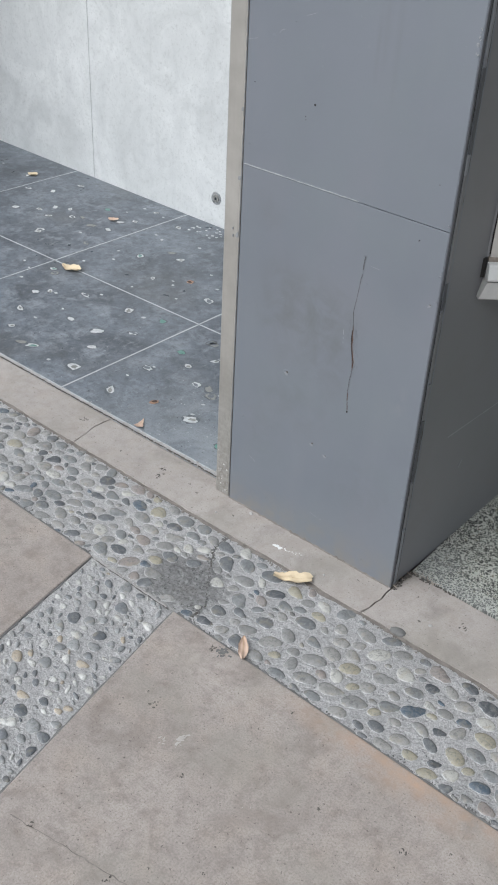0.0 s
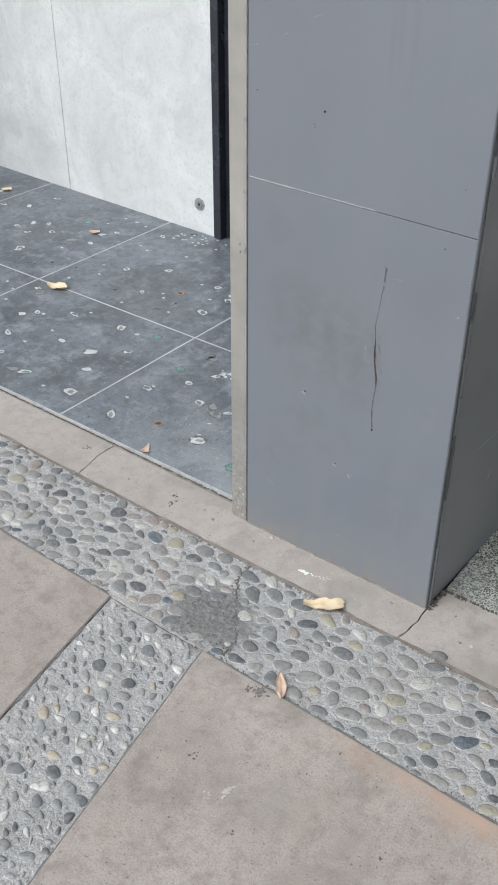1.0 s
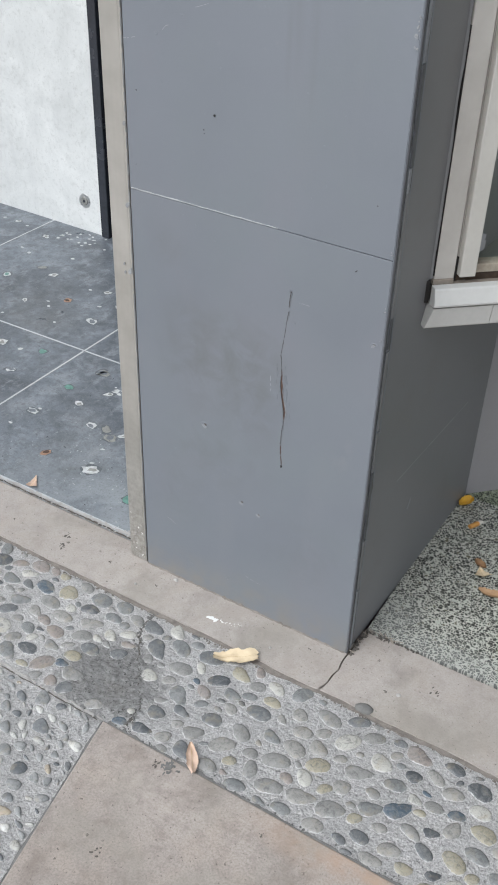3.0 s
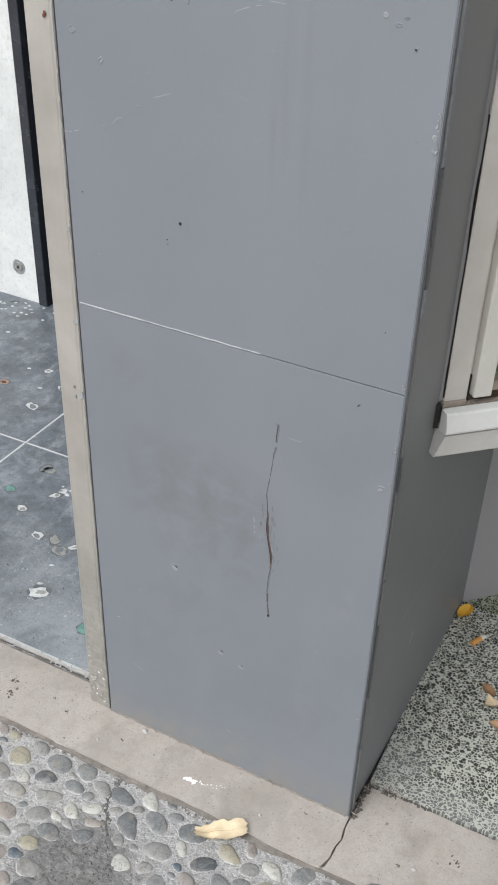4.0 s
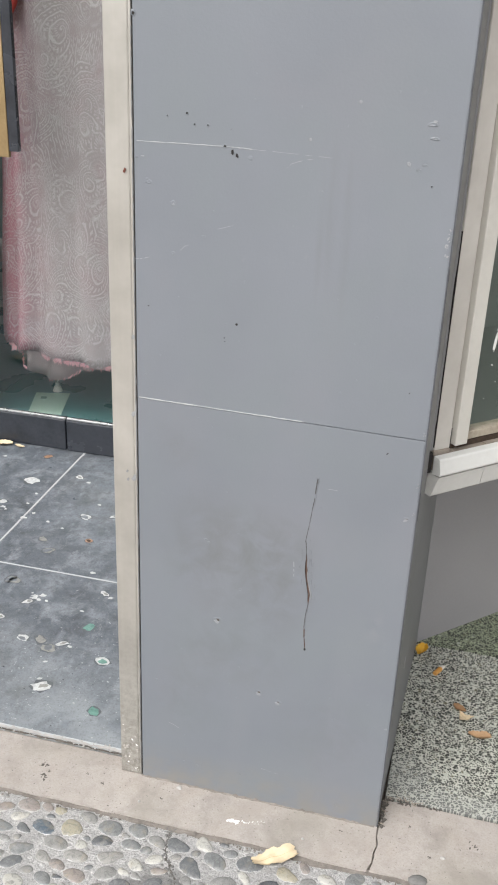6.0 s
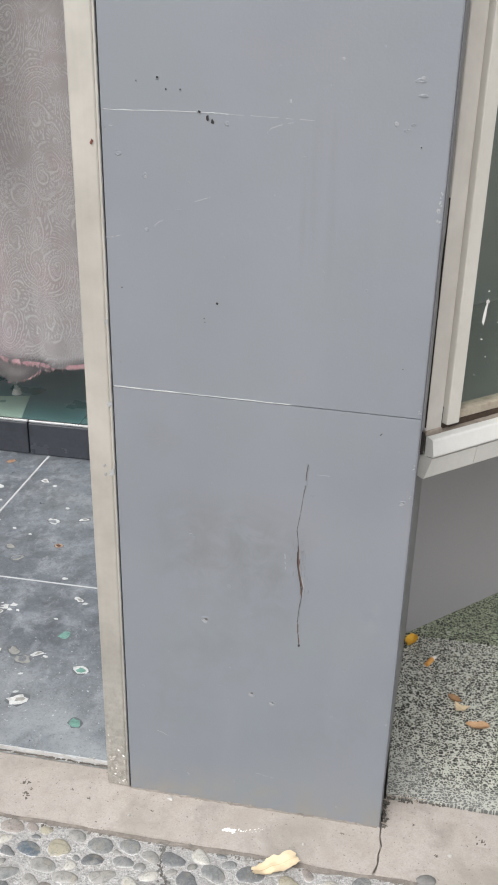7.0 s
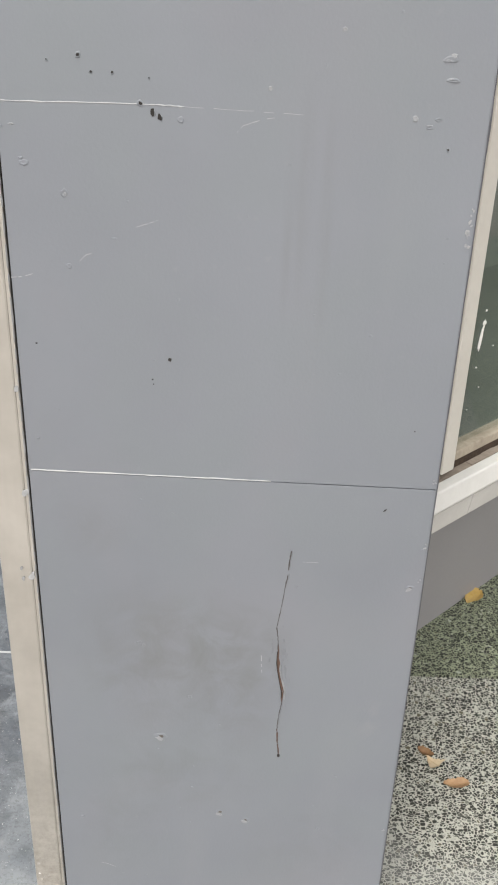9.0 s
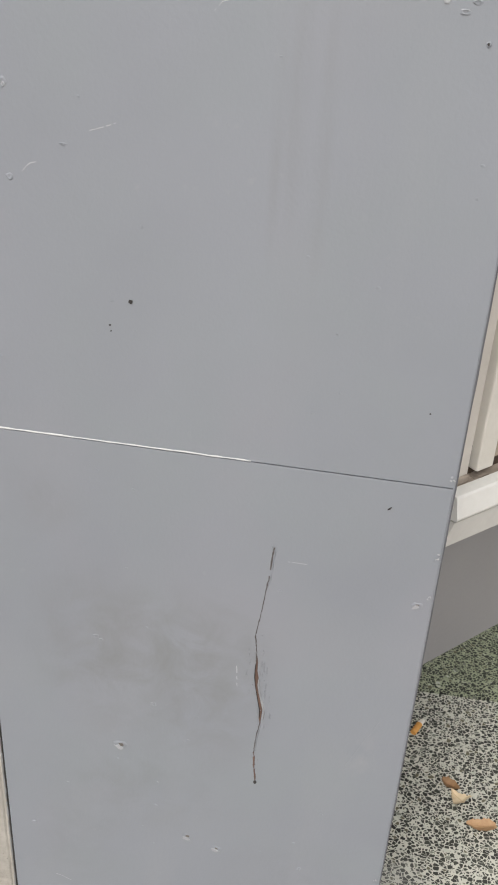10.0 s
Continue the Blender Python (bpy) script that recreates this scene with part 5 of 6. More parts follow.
def along(u0, u1, n0, n1, z0, z1, bevel=0.0, into=None, skew=0.0):
    """A bar in the window's own axes: u along the sill, n outwards."""
    bm = into or bmesh.new()
    tmp = box(u0, u1, n0, n1, z0, z1, bevel)
    turn = Matrix(((WU.x, WN.x, 0, WO.x), (WU.y, WN.y, 0, WO.y), (0, 0, 1, 0), (0, 0, 0, 1)))
    tmp.transform(turn)
    bmesh.ops.reverse_faces(tmp, faces=tmp.faces)
    tmp.normal_update()
    if into is None:
        bm.free()
        return tmp
    return bm


def bevelled_bar(u0, u1, section, lean=0.0):
    """A bar along the sill with a given section of n and z; its first end leans by so much over its height."""
    bm = bmesh.new()
    low = min(z for _, z in section)
    rings = []
    for u, tilt in ((u0, lean), (u1, 0.0)):
        rings.append([bm.verts.new((WO.x + WU.x * (u + tilt * (z - low)) + WN.x * n, WO.y + WU.y * (u + tilt * (z - low)) + WN.y * n, z)) for n, z in section])
    k = len(section)
    for a in range(k):
        bm.faces.new((rings[0][a], rings[0][(a + 1) % k], rings[1][(a + 1) % k], rings[1][a]))
    bm.faces.new(rings[0][::-1])
    bm.faces.new(rings[1])
    return bm


part("sill", bevelled_bar(0.0048, 2.4, [(0.0, 0.7225), (0.021, 0.7265), (0.022, 0.73), (0.0165, 0.755), (0.0145, 0.7575), (0.0, 0.7585)]), WHITE_METAL, window, "white metal sill cover")
rng = random.Random(64)
u, first = -0.004, True
while u < 2.4:
    wide = 0.118 if first else rng.choice((0.03, 0.055, 0.035, 0.12, 0.09))
    part("sill_face", bevelled_bar(u, u + wide - 0.0012, [(-0.02, 0.684), (0.011, 0.684), (0.0125, 0.686), (0.0175, 0.722), (-0.02, 0.722)], 0.28 if first else 0.0), SILL_GREY if first or rng.random() < 0.6 else SILL_BEIGE, window, "greyish facing strip")
    u, first = u + wide, False
part("soffit", along(0.03, 2.4, -0.40, -0.021, 0.69, 0.714), SOFFIT, window)
part("track", along(0.016, 2.4, -0.055, -0.0005, 0.72, 0.7555, 0.0015), WOOD, window, "worn bare wooden track")
splinters = bmesh.new()
for k in range(46):
    u0 = rng.uniform(0.05, 0.7)
    along(u0, u0 + rng.uniform(0.008, 0.05), -0.02 + rng.uniform(0, 0.014), -0.003, 0.7555, 0.7555 + rng.uniform(0.0006, 0.0024), 0.0, None).to_mesh(scrap := bpy.data.meshes.new("scrap"))
    splinters.from_mesh(scrap)
    bpy.data.meshes.remove(scrap)
tagged(part("splinters", splinters, WOOD, window, "flaking paint and splinters on the track"), kind="stuff")
part("corner_gap", along(-0.004, 0.0036, -0.03, -0.003, 0.7245, 0.764), VOID, window, "dark gap beside the pillar")
stile = part("stile", along(0.0105, 0.0455, -0.06, -0.008, 0.757, TOP, 0.002), WINDOW_BEIGE, window, "beige enamelled stile")
part("stile_flange", along(0.004, 0.0105, -0.06, -0.02, 0.757, TOP, 0.001), WINDOW_BEIGE, window, "narrow flange of the stile")
part("stile_foot", along(0.008, 0.044, -0.05, -0.004, 0.7555, 0.765, 0.001), WOOD, window, "worn wooden packing")
bm = bmesh.new()
rows = []
for k in range(130):
    z = 0.765 + 0.015 * k
    a = 0.0085 + 0.003 * noise.noise(Vector((z * 9, 1, 0))) + 0.0014 * noise.noise(Vector((z * 33, 5, 0)))
    rows.append([bm.verts.new((WO.x + WU.x * q + WN.x * m, WO.y + WU.y * q + WN.y * m, z)) for q, m in ((-0.004, -0.012), (a, -0.0105), (a + 0.0012, -0.014))])
for a, b in zip(rows, rows[1:]):
    for c in (0, 1):
        bm.faces.new((a[c], a[c + 1], b[c + 1], b[c]))
part("sealant", bm, SIDE_PAINT, window, "wavy bead of painted sealant")
part("gasket", along(0.0094, 0.0116, -0.03, -0.0094, 0.77, 1.16), VOID, window, "dark gap beside the stile")
part("groove", along(0.0457, 0.0515, -0.05, -0.013, 0.757, 0.80, 0.001), VOID, window, "dark gap beside the sash")
for u0, u1, n0 in ((0.0457, 0.0478, -0.014), (0.0481, 0.0492, -0.02), (0.0495, 0.0518, -0.016)):
    part("groove_rib", along(u0, u1, -0.05, n0, 0.80, TOP, 0.0004), WINDOW_BEIGE, window, "thin rib of the channel")
part("sash_stile", along(0.0522, 0.0805, -0.05, -0.001, 0.768, TOP, 0.002), CREAM_METAL, window, "cream sash stile")
# solid bar whose dirty brown also holds the shade below the sash
part("sash_gap", along(0.03, 2.4, -0.05, -0.0165, 0.7535, 0.7672), BROWN_GAP, window, "dirty brown bar, dark for the shaded gap under the sash")
part("bottom_rail", along(0.081, 2.4, -0.044, -0.015, 0.768, 0.784, 0.002), WOOD_PALE, window, "worn cream painted rail")
pane = part("pane", along(0.0808, 2.4, -0.031, -0.026, 0.784, TOP), GLASS_WINDOW, window)
pane.visible_shadow = False
dab = bmesh.new()
FACE = Matrix.Rotation(math.atan2(WU.y, WU.x), 4, "Z") @ UPRIGHT


def on_pane(u, z, turn=0.0):
    return Matrix.Translation((WO.x + WU.x * u - WN.x * 0.0257, WO.y + WU.y * u - WN.y * 0.0257, z)) @ FACE @ Matrix.Rotation(radians(turn), 4, "Z")


flake(0.021, 0.003, 0.001, rng, 12, 0.25, dab, on_pane(0.136, 0.952, 82))
flake(0.004, 0.004, 0.001, rng, 9, 0.25, dab, on_pane(0.139, 0.972, 82))
for u, z, r in ((0.139, 0.99, 0.002), (0.135, 0.905, 0.002), (0.15, 0.87, 0.0012), (0.17, 0.93, 0.0015), (0.128, 0.84, 0.001), (0.19, 1.02, 0.0014)):
    flake(r, r * 0.8, 0.001, rng, 8, 0.3, dab, on_pane(u, z))
part("paint_smear", dab, WHITE_PAINT, window, "smear of white paint on the glass")
blob = bmesh.new()
for k in range(7):
    flake(rng.uniform(0.004, 0.009), rng.uniform(0.004, 0.01), 0.001 + 0.0002 * k, rng, 9, 0.35, blob, on_pane(0.0875 + rng.gauss(0, 0.003), 0.806 + 0.004 * k))
part("putty", blob, CHIP, window, "greyish lump of putty in the glass corner")
part("back_board", along(0.02, 2.4, -0.62, -0.60, 0.70, TOP), DISPLAY, window, "grey-green board inside the display")
part("display_floor", along(0.02, 2.4, -0.60, -0.072, 0.715, 0.735), DISPLAY, window, "grey-green display floor")
part("display_side", along(0.0, 0.02, -0.62, -0.065, 0.70, TOP), DISPLAY, window)
part("display_top", along(0.0, 2.4, -0.62, -0.065, TOP - 0.05, TOP), DISPLAY, window)

# ---- leaves and litter ----


def leaf(x, y, z, length, width, turn, material, label, curl=0.25, fold=0.3, shape="oval"):
    """A dry leaf with thickness, a crumpled surface and a midrib of its own."""
    bm = bmesh.new()
    local, n = random.Random(int(x * 991 + y * 577)), 16
    rows = []
    for k in range(n + 1):
        s = k / n
        if shape == "strip":
            profile = min(1.0, 0.5 + 0.9 * s) if s < 0.8 else 1.0 - 1.6 * (s - 0.8) ** 1.2
        elif shape == "torn":
            profile = max(0.06, 1.15 - 1.1 * s)
        else:
            profile = (math.sin(math.pi * min(1, s * 0.94 + 0.03)) ** 0.65) * (0.78 + 0.3 * s)
        lift = curl * length * (2 * s - 1) ** 2 * 0.5
        row = []
        for e in (-1, -0.66, -0.33, 0, 0.33, 0.66, 1):
            w = width * 0.5 * profile * (1 + (local.uniform(-0.14, 0.14) if abs(e) == 1 else 0))
            crumple = 0.09 * length * noise.noise(Vector((s * 3.1 + x * 40, e * 1.3, y * 40)))
            row.append((length * (s - 0.5) + (local.uniform(-0.03, 0.03) * length if k in (0, n) else 0), e * w, lift + fold * abs(e) * w + crumple))
        rows.append(row)
    low = min(p[2] for r in rows for p in r)
    for side_z in (0.0, -0.0007):
        verts = [[bm.verts.new((p[0], p[1], p[2] - low + 0.0008 + side_z)) for p in r] for r in rows]
        for a, b in zip(verts, verts[1:]):
            for k in range(6):
                bm.faces.new((a[k], a[k + 1], b[k + 1], b[k]) if side_z == 0 else (b[k], b[k + 1], a[k + 1], a[k]))
    me = bpy.data.meshes.new("fallen_leaf")
    bm.to_mesh(me)
    bm.free()
    me.materials.append(material)
    me.shade_smooth()
    ob = new("fallen_leaf", me)
    ob.matrix_world = pose(x, y, z, 0, 0, turn)
    BASE[ob] = Vector((x, y, z))
    tagged(ob, label, "leaf", "fallen leaves")
    rib = bmesh.new()
    up = Vector((0, 0, 0.001 - low))
    for k in range(n):
        a, b = Vector(rows[k][3]) + up, Vector(rows[k + 1][3]) + up
        wide = Vector((0, 0.0005 * (1.2 - k / n), 0))
        rib.faces.new([rib.verts.new(v) for v in (a - wide, b - wide, b + wide, a + wide)])
    me = bpy.data.meshes.new("midrib")
    rib.to_mesh(me)
    rib.free()
    me.materials.append(RIB_BROWN if material is LEAF_BROWN else RIB_PALE)
    vein = new("midrib", me)
    vein.parent = ob
    return ob


leaf(0.317, -0.131, 0.0, 0.088, 0.036, 33, LEAF_PALE, "long dry beige leaf on the kerb edge", 0.1, 0.25, "strip")
leaf(0.377, -0.374, 0.001, 0.064, 0.022, -52, LEAF_PINK, "narrow pinkish dry leaf on the pebbles", 0.08, 0.25)
leaf(-1.37, 0.64, 0.004, 0.085, 0.05, 8, LEAF_PALE, "dry beige leaf on the dark floor", 0.3, 0.5)
leaf(-0.405, 0.078, 0.004, 0.044, 0.024, 115, LEAF_PINK, "small torn pinkish leaf on the dark floor", 0.15, 0.2, "torn")
leaf(-1.642, 1.10, 0.004, 0.045, 0.036, 30, LEAF_PINK, "small pinkish curled leaf on the dark floor", 0.35, 0.4)
leaf(-2.33, 1.22, 0.004, 0.05, 0.045, 10, LEAF_PALE, "pale leaf on the dark floor", 0.3, 0.4)
leaf(-1.03, 1.358, 0.004, 0.085, 0.04, 4, LEAF_PALE, "dry beige leaf beside the door rail", 0.15, 0.5)
leaf(-0.962, 1.363, 0.004, 0.04, 0.018, -12, LEAF_PALE, "small dry leaf beside the door rail", 0.1, 0.3)
leaf(0.534, 0.553, slope(0.553), 0.046, 0.03, 70, LEAF_YELLOW, "bright yellow leaf at the pillar's foot", 0.55, 0.9)
leaf(0.649, 0.356, slope(0.356), 0.034, 0.036, 125, LEAF_PALE, "pale torn leaf on terrazzo", 0.3, 0.3, "torn")
leaf(0.638, 0.377, slope(0.377), 0.034, 0.022, 150, LEAF_BROWN, "brown curled leaf on terrazzo", 0.4, 0.7)
leaf(0.686, 0.303, slope(0.303), 0.05, 0.026, 5, LEAF_TAN, "brown curled leaf on terrazzo", 0.3, 0.6)
leaf(0.822, 0.852, slope(0.852), 0.066, 0.04, 52, LEAF_OCHRE, "yellow leaf against the low wall", 0.2, 0.4)

butt = thing("cigarette_butt", 0.583, 0.495, slope(0.495), "crumpled cigarette butt with an orange filter on terrazzo", "litter")
for name, a, b, r0, r1, m in (("filter", -0.02, 0.006, 0.0052, 0.0056, FILTER), ("paper", 0.006, 0.019, 0.0056, 0.0044, PAPER)):
    bm = bmesh.new()
    bmesh.ops.create_cone(bm, cap_ends=True, segments=16, radius1=r0, radius2=r1, depth=b - a, matrix=Matrix.Translation((0.583, 0.495, slope(0.495) + 0.0054)) @ Matrix.Rotation(radians(62), 4, "Z") @ Matrix.Translation(((a + b) / 2, 0, 0)) @ Matrix.Rotation(radians(90), 4, "Y"))
    for v in bm.verts:
        v.co += 0.0012 * noise.noise_vector(v.co * 160)
    part(name, bm, m, butt)

# dirt gathered in the corner of kerb, pillar and terrazzo
rng = random.Random(77)
dirt = bmesh.new()
for k in range(90):
    s = rng.random()
    x, y = (0.505 + rng.gauss(0, 0.003), 0.0 + 0.08 * s) if k < 45 else (0.5 + 0.12 * s, 0.08 + rng.gauss(0, 0.003))
    flake(rng.uniform(0.001, 0.004), rng.uniform(0.001, 0.003), rng.uniform(0.001, 0.003), rng, 6, 0.4, dirt, Matrix.Translation((x, y, 0.0)) @ Matrix.Rotation(rng.uniform(0, 6), 4, "Z"))
for k in range(16):
    x, y = (0.51 + rng.uniform(0, 0.07), 0.08 + rng.gauss(0, 0.004)) if k < 11 else (0.505 + rng.gauss(0, 0.002), rng.uniform(0.0, 0.07))
    flake(rng.uniform(0.006, 0.015), 0.0006, 0.0012, rng, 8, 0.3, straw := bmesh.new() if k == 0 else straw, Matrix.Translation((x, y, 0.0035 + 0.0002 * k)) @ Matrix.Rotation(rng.gauss(-0.3, 0.5), 4, "Z"))
tagged(part("dry_straw", straw, WOOD), "thin dry straws caught in the kerb corner", "plant litter", kind="stuff")
tagged(part("dirt_crumbs", dirt, STAIN_SHADE), "dark crumbs of dirt in the corner of the kerb", "dirt", kind="stuff")

# seam of dirt along the kerb, rubble of the patch and the open joint across the strip
seam = bmesh.new()
row = [(-4.3 + 0.011 * k, -0.105, -0.119 + rng.gauss(0, 0.0016) + 0.009 * noise.noise(Vector((k * 0.09, 3.1, 0)))) for k in range(784)]
prism([(x, a) for x, a, _ in reversed(row)] + [(x, b) for x, _, b in row], -0.02, -0.0026, into=seam)
for k in range(900):
    size = rng.uniform(0.001, 0.0036)
    flake(size, size * 0.7, rng.uniform(0.0008, 0.003), rng, 6, 0.4, seam, Matrix.Translation((rng.uniform(-1.8, 1.7), -0.1135 - abs(rng.gauss(0, 0.005)), -0.0038)) @ Matrix.Rotation(rng.uniform(0, 6), 4, "Z"))
part("seam", seam, SEAM, pebble_strip, "brownish dirt seam along the kerb")
OPEN_JOINT = [(0.104, -0.112), (0.107, -0.146), (0.116, -0.183), (0.142, -0.22), (0.178, -0.268), (0.226, -0.33), (0.233, -0.384)]
PATCH_AT, PATCH_SIZE = (0.148, -0.308), (0.085, 0.078)
rough_patch = bmesh.new()
net = []
for j in range(71):
    row = []
    for i in range(81):
        u, v = -1.5 + 3 * i / 80, -1.5 + 3 * j / 70
        x, y = PATCH_AT[0] + u * PATCH_SIZE[0], PATCH_AT[1] + v * PATCH_SIZE[1]
        q = Vector((x, y, 0))
        edge_off = math.hypot(u, v) + 0.55 * noise.noise(q * 22) + 0.25 * noise.noise(q * 60)
        inside = max(0.0, min(1.0, (1.15 - edge_off) / 0.35))
        z = -0.0075 + 0.0046 * inside + 0.0036 * noise.noise(q * 75) + 0.0026 * noise.noise(q * 190) - 0.004 * max(0.0, noise.noise(q * 120 + Vector((3, 1, 9))) - 0.25)
        row.append(rough_patch.verts.new((x, max(EDGE + 0.002, min(-0.113, y)), z)))
    net.append(row)
for a, b in zip(net, net[1:]):
    for i in range(80):
        rough_patch.faces.new((a[i], a[i + 1], b[i + 1], b[i]))
part("broken_patch", rough_patch, PATCH, pebble_strip, "rough crumbling patch of dark mortar", True)
rubble, hole = bmesh.new(), bmesh.new()
for k in range(170):
    q = rng.random() * 5.99
    (xa, ya), (xb, yb) = OPEN_JOINT[int(q)], OPEN_JOINT[int(q) + 1]
    x, y = xa + (q % 1) * (xb - xa) + rng.gauss(0, 0.006), ya + (q % 1) * (yb - ya) + rng.gauss(0, 0.003)
    if EDGE + 0.006 < y < -0.115:
        size = rng.uniform(0.001, 0.0036)
        dome(rng, rubble, Matrix.Translation((x, y, -0.0044)) @ Matrix.Rotation(rng.uniform(0, 6), 4, "Z") @ Matrix.Diagonal((size, size * rng.uniform(0.5, 0.9), rng.uniform(0.001, 0.003), 1)), 7)
for k in range(60):
    size = rng.uniform(0.0008, 0.0022)
    dome(rng, rubble, Matrix.Translation((rng.gauss(PATCH_AT[0], 0.05), max(EDGE + 0.006, rng.gauss(PATCH_AT[1], 0.035)), -0.0038)) @ Matrix.Diagonal((size, size * 0.8, 0.0022, 1)), 6)
track = []
for (xa, ya), (xb, yb) in zip(OPEN_JOINT, OPEN_JOINT[1:]):
    for k in range(8):
        track.append((xa + (xb - xa) * k / 8 + rng.gauss(0, 0.0015), ya + (yb - ya) * k / 8, rng.uniform(0.0006, 0.0034)))
for (xa, ya, wa), (xb, yb, wb) in zip(track, track[1:]):
    hole.faces.new([hole.verts.new(v) for v in ((xa - wa, ya, -0.0036), (xb - wb, yb, -0.0036), (xb + wb, yb, -0.0036), (xa + wa, ya, -0.0036))])
part("open_joint", hole, STAIN_SHADE, pebble_strip, "dark open joint across the pebbles")
ridge = bmesh.new()
for k in range(64):
    x = -0.075 + 0.262 * k / 63
    if rng.random() < 0.8:
        flake(rng.uniform(0.003, 0.006), rng.uniform(0.0012, 0.0032), rng.uniform(0.001, 0.0028), rng, 7, 0.35, ridge, Matrix.Translation((x, EDGE + 0.002 + rng.gauss(0, 0.0014), -0.0042)) @ Matrix.Rotation(rng.gauss(0, 0.3), 4, "Z"))
tagged(part("mortar_ridge", ridge, MORTAR, cross_strip, "ragged pale mortar ridge"), kind="stuff")
gap_line = bmesh.new()
line = [(-0.075 + 0.011 * k, EDGE - 0.003 + rng.gauss(0, 0.0009), rng.uniform(0.0002, 0.0019)) for k in range(24)]
for (xa, ya, wa), (xb, yb, wb) in zip(line, line[1:]):
    gap_line.faces.new([gap_line.verts.new(v) for v in ((xa, ya - wa, -0.0036), (xb, yb - wb, -0.0036), (xb, yb + wb, -0.0036), (xa, ya + wa, -0.0036))])
part("dirt_line", gap_line, STAIN_SHADE, cross_strip, "dark dirt line at the mortar ridge")
tagged(part("rubble", rubble, RUBBLE, pebble_strip, "crumbled dark mortar"), kind="stuff")

# dirt in the slab edges, crumbs along them, and a hair crack in the large slab
edge_dirt = bmesh.new()
for x0, x1 in ((-4.3, -0.085), (0.2, 4.3)):
    k = int((x1 - x0) / 0.012)
    row = [(x0 + (x1 - x0) * i / k, EDGE - 0.001, EDGE + max(0.0012, 0.0042 + rng.gauss(0, 0.0018))) for i in range(k + 1)]
    prism([(x, a) for x, a, _ in row] + [(x, b) for x, _, b in reversed(row)], -0.02, -0.0022, into=edge_dirt)
for x0, sign in ((-0.078, 1), (0.19, -1)):
    row = [(x0 + LEAN * 0.02 * i, EDGE - 0.02 * i, sign * max(0.001, 0.0034 + rng.gauss(0, 0.0016))) for i in range(120)]
    prism([(x - sign * 0.001, y) for x, y, _ in row] + [(x + w, y) for x, y, w in reversed(row)], -0.02, -0.0026, into=edge_dirt)
for i in range(520):
    x = rng.uniform(-1.2, 1.4)
    if not -0.09 < x < 0.2:
        size = rng.uniform(0.001, 0.0034)
        flake(size, size * 0.7, rng.uniform(0.001, 0.0026), rng, 6, 0.4, edge_dirt, Matrix.Translation((x, EDGE + abs(rng.gauss(0.003, 0.005)), -0.0042)) @ Matrix.Rotation(rng.uniform(0, 6), 4, "Z"))
tagged(part("edge_dirt", edge_dirt, RUBBLE, pebble_strip, "dark dirt along the slab edges"), kind="stuff")
crack = bmesh.new()
points = [(0.34 + 0.012 * i, -0.945 + 0.0023 * i + rng.gauss(0, 0.0014), 0.0009 * rng.uniform(0.5, 1.5)) for i in range(24)]
for (xa, ya, wa), (xb, yb, wb) in zip(points, points[1:]):
    crack.faces.new([crack.verts.new(v) for v in ((xa, ya - wa, 0.0006), (xb, yb - wb, 0.0006), (xb, yb + wb, 0.0006), (xa, ya + wa, 0.0006))])
part("hair_crack", crack, SEAM, right_slab, "thin dark hair crack")

# ---- pebbles, last ----
rng = random.Random(12)
spots = []


cells = {}


def free(x, y, r):
    i, j = int(x // 0.06), int(y // 0.06)
    near = [q for a in (-1, 0, 1) for b in (-1, 0, 1) for q in cells.get((i + a, j + b), ())]
    loose = 1.0 if y < EDGE else 0.95 + 0.09 * max(0.0, min(1.0, (x - 0.1) / 0.25))
    return all((x - a) ** 2 + ((y - b) / 0.78) ** 2 > (loose * (r + c)) ** 2 for a, b, c in near)


def scatter(tries, inside, x0, x1, y0, y1, sizes, long, flat, turn):
    for _ in range(tries):
        x, y, r = rng.uniform(x0, x1), rng.uniform(y0, y1), rng.uniform(*sizes)
        if inside(x, y, r) and free(x, y, r):
            cells.setdefault((int(x // 0.06), int(y // 0.06)), []).append((x, y, r))
            stretch = rng.uniform(*long)
            spots.append((x, y, r, stretch, rng.uniform(*flat), rng.gauss(turn, 0.42)))


def in_main(x, y, r):
    u, v = x - PATCH_AT[0], y - PATCH_AT[1]
    bare = (u / 0.086) ** 2 + (v / 0.078) ** 2 < 1 + 0.35 * math.sin(5 * math.atan2(v, u))
    for (xa, ya), (xb, yb) in zip(OPEN_JOINT, OPEN_JOINT[1:]):
        q = max(0.0, min(1.0, ((x - xa) * (xb - xa) + (y - ya) * (yb - ya)) / ((xb - xa) ** 2 + (yb - ya) ** 2)))
        bare = bare or math.hypot(x - xa - q * (xb - xa), y - ya - q * (yb - ya)) < 0.72 * r + 0.002
    return EDGE + r * 0.75 < y < -0.118 - r * 0.75 and not bare


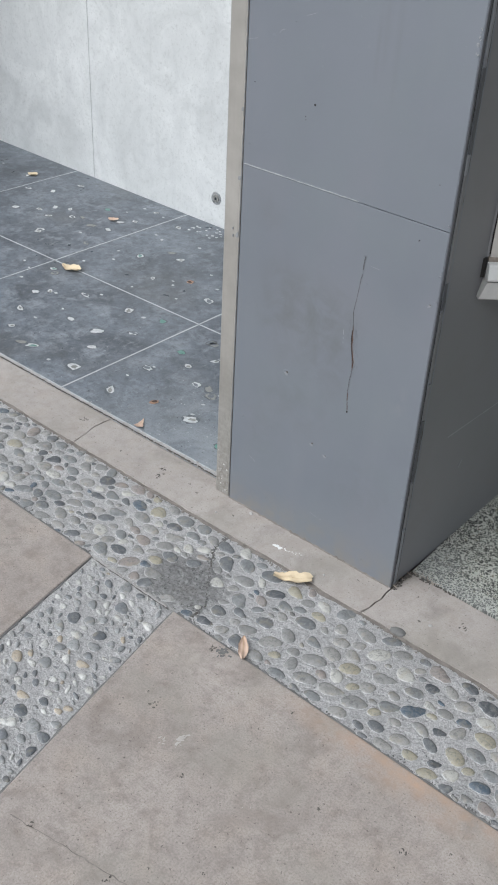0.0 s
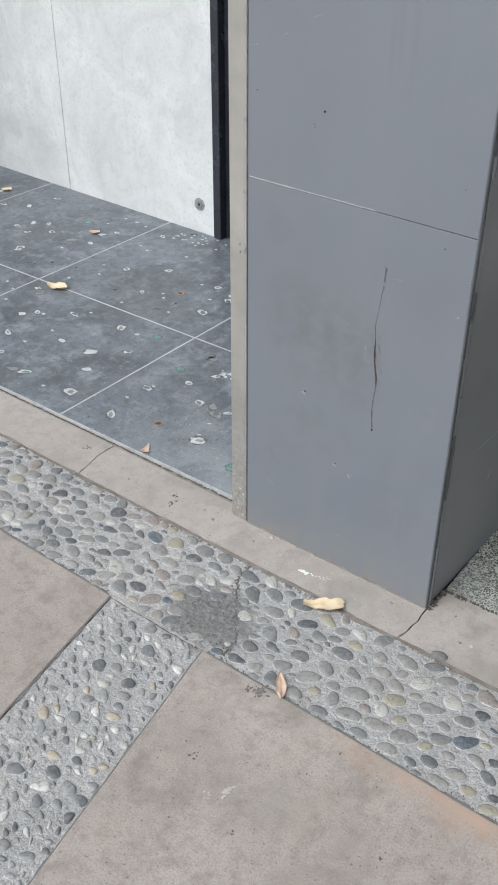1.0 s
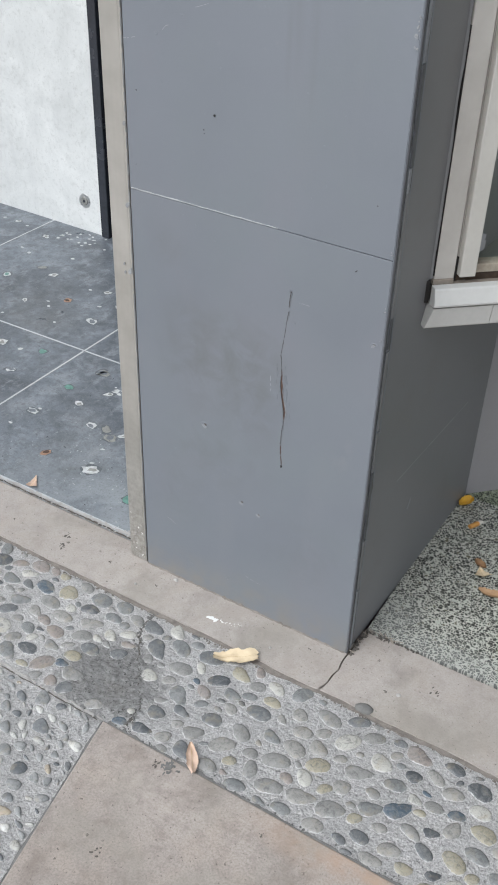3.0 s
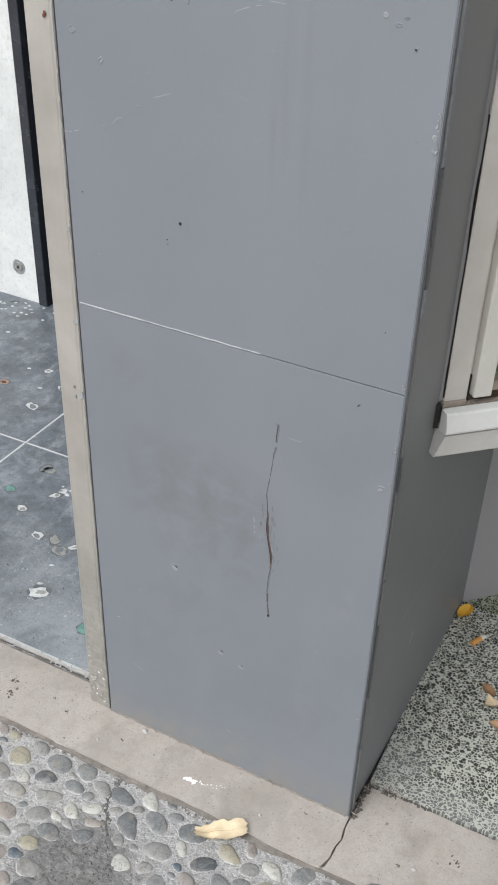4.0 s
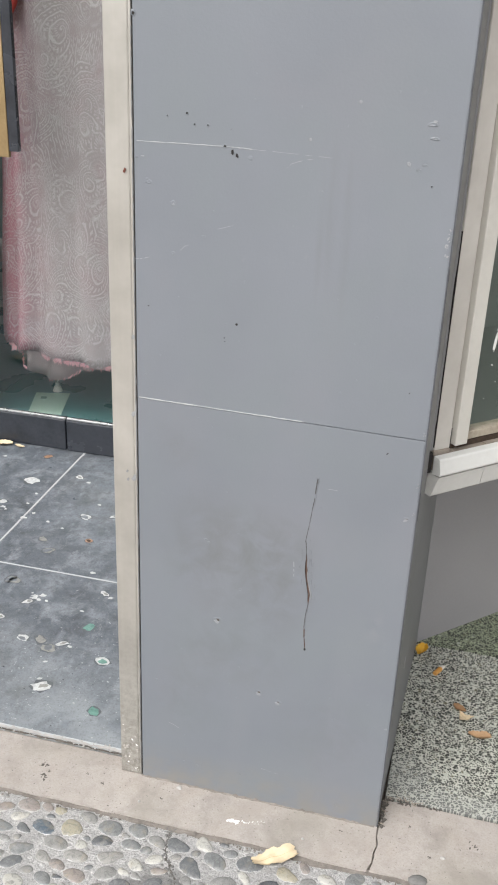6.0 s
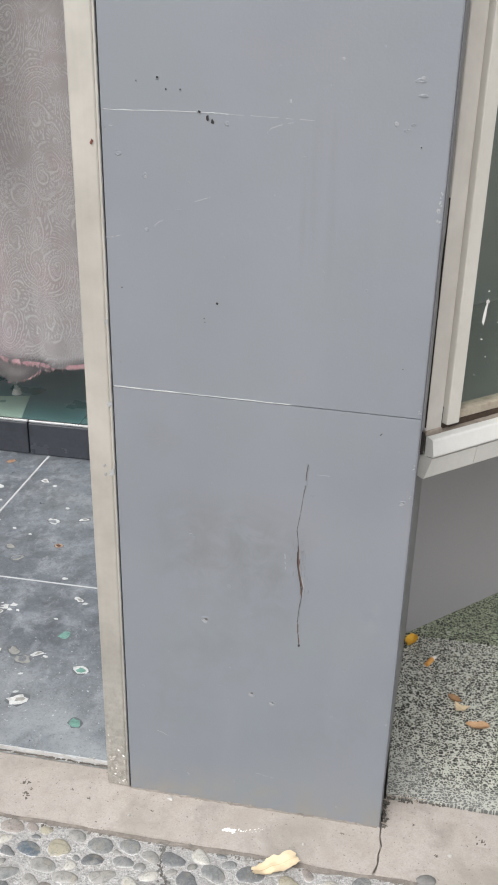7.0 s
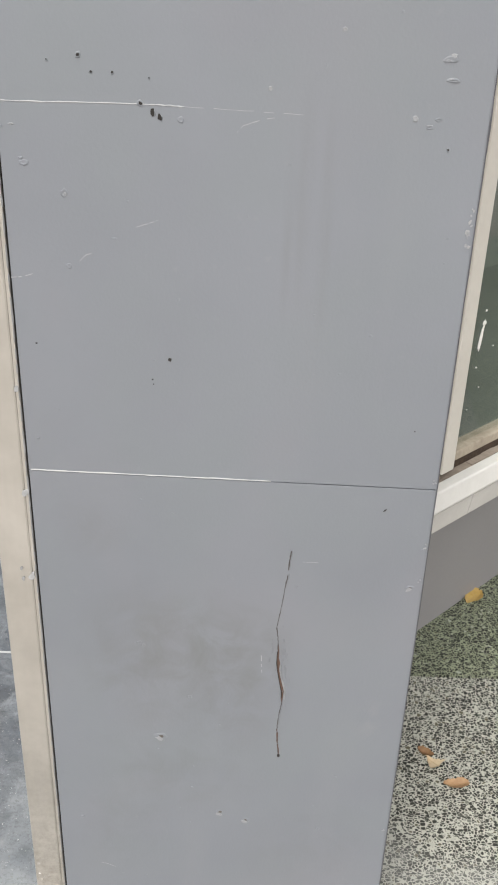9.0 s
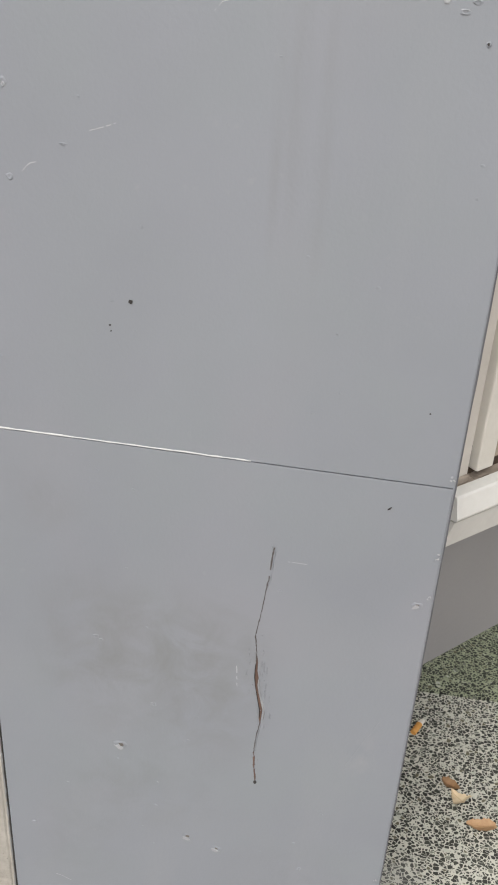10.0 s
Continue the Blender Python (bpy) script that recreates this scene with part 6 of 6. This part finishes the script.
def in_cross(x, y, r):
    left = -0.074 + LEAN * (EDGE - y)
    return y < EDGE - 0.004 - r * 0.6 and left + r * 0.8 < x < left + 0.26 - r * 0.8


scatter(14000, in_main, -4.3, 4.3, EDGE, -0.1, (0.018, 0.027), (0.6, 0.82), (0.0042, 0.006), 0.05)
scatter(30000, in_main, -4.3, 4.3, EDGE, -0.1, (0.0125, 0.018), (0.58, 0.85), (0.0036, 0.0052), 0.05)
scatter(14000, in_main, -4.3, 4.3, EDGE, -0.1, (0.008, 0.012), (0.5, 0.85), (0.0032, 0.0046), 0.05)
scatter(1000, in_cross, -0.1, 0.8, -3.2, EDGE, (0.014, 0.021), (0.5, 0.8), (0.0045, 0.0062), -0.4)
scatter(15000, in_cross, -0.1, 0.8, -3.2, EDGE, (0.0085, 0.014), (0.34, 0.7), (0.0038, 0.0052), -0.5)
scatter(9000, in_cross, -0.1, 0.8, -3.2, EDGE, (0.0055, 0.0095), (0.25, 0.6), (0.0032, 0.0044), -0.5)
spots.sort(key=lambda s: math.hypot(s[0] - 0.35, s[1] + 0.3))
shapes = []
for k in range(16):
    me = bpy.data.meshes.new("pebble")
    bm = dome(rng)
    bm.to_mesh(me)
    bm.free()
    me.materials.append(PEBBLE if k < 8 else PALE_PEBBLE)
    me.shade_smooth()
    shapes.append(me)
rest, rest_pale = bmesh.new(), bmesh.new()
count = [0, 0]
for x, y, r, stretch, high, turn in spots:
    place = Matrix.Translation((x, y, -0.0045)) @ Matrix.Rotation(turn, 4, "Z") @ Matrix.Diagonal((r * 0.97, r * 0.97 * stretch, high, 1))
    cross = int(y < EDGE)
    count[cross] += 1
    if count[cross] <= 300:
        ob = new("pebble", shapes[count[cross] % 8 + 8 * cross])
        ob.parent = cross_strip if cross else pebble_strip
        ob.matrix_basis = place
    else:
        dome(rng, rest_pale if cross else rest, place)
tagged(part("pebbles", rest, PEBBLES, pebble_strip, smooth=True), kind="stuff")
tagged(part("pebbles", rest_pale, PALE_PEBBLES, cross_strip, smooth=True), kind="stuff")
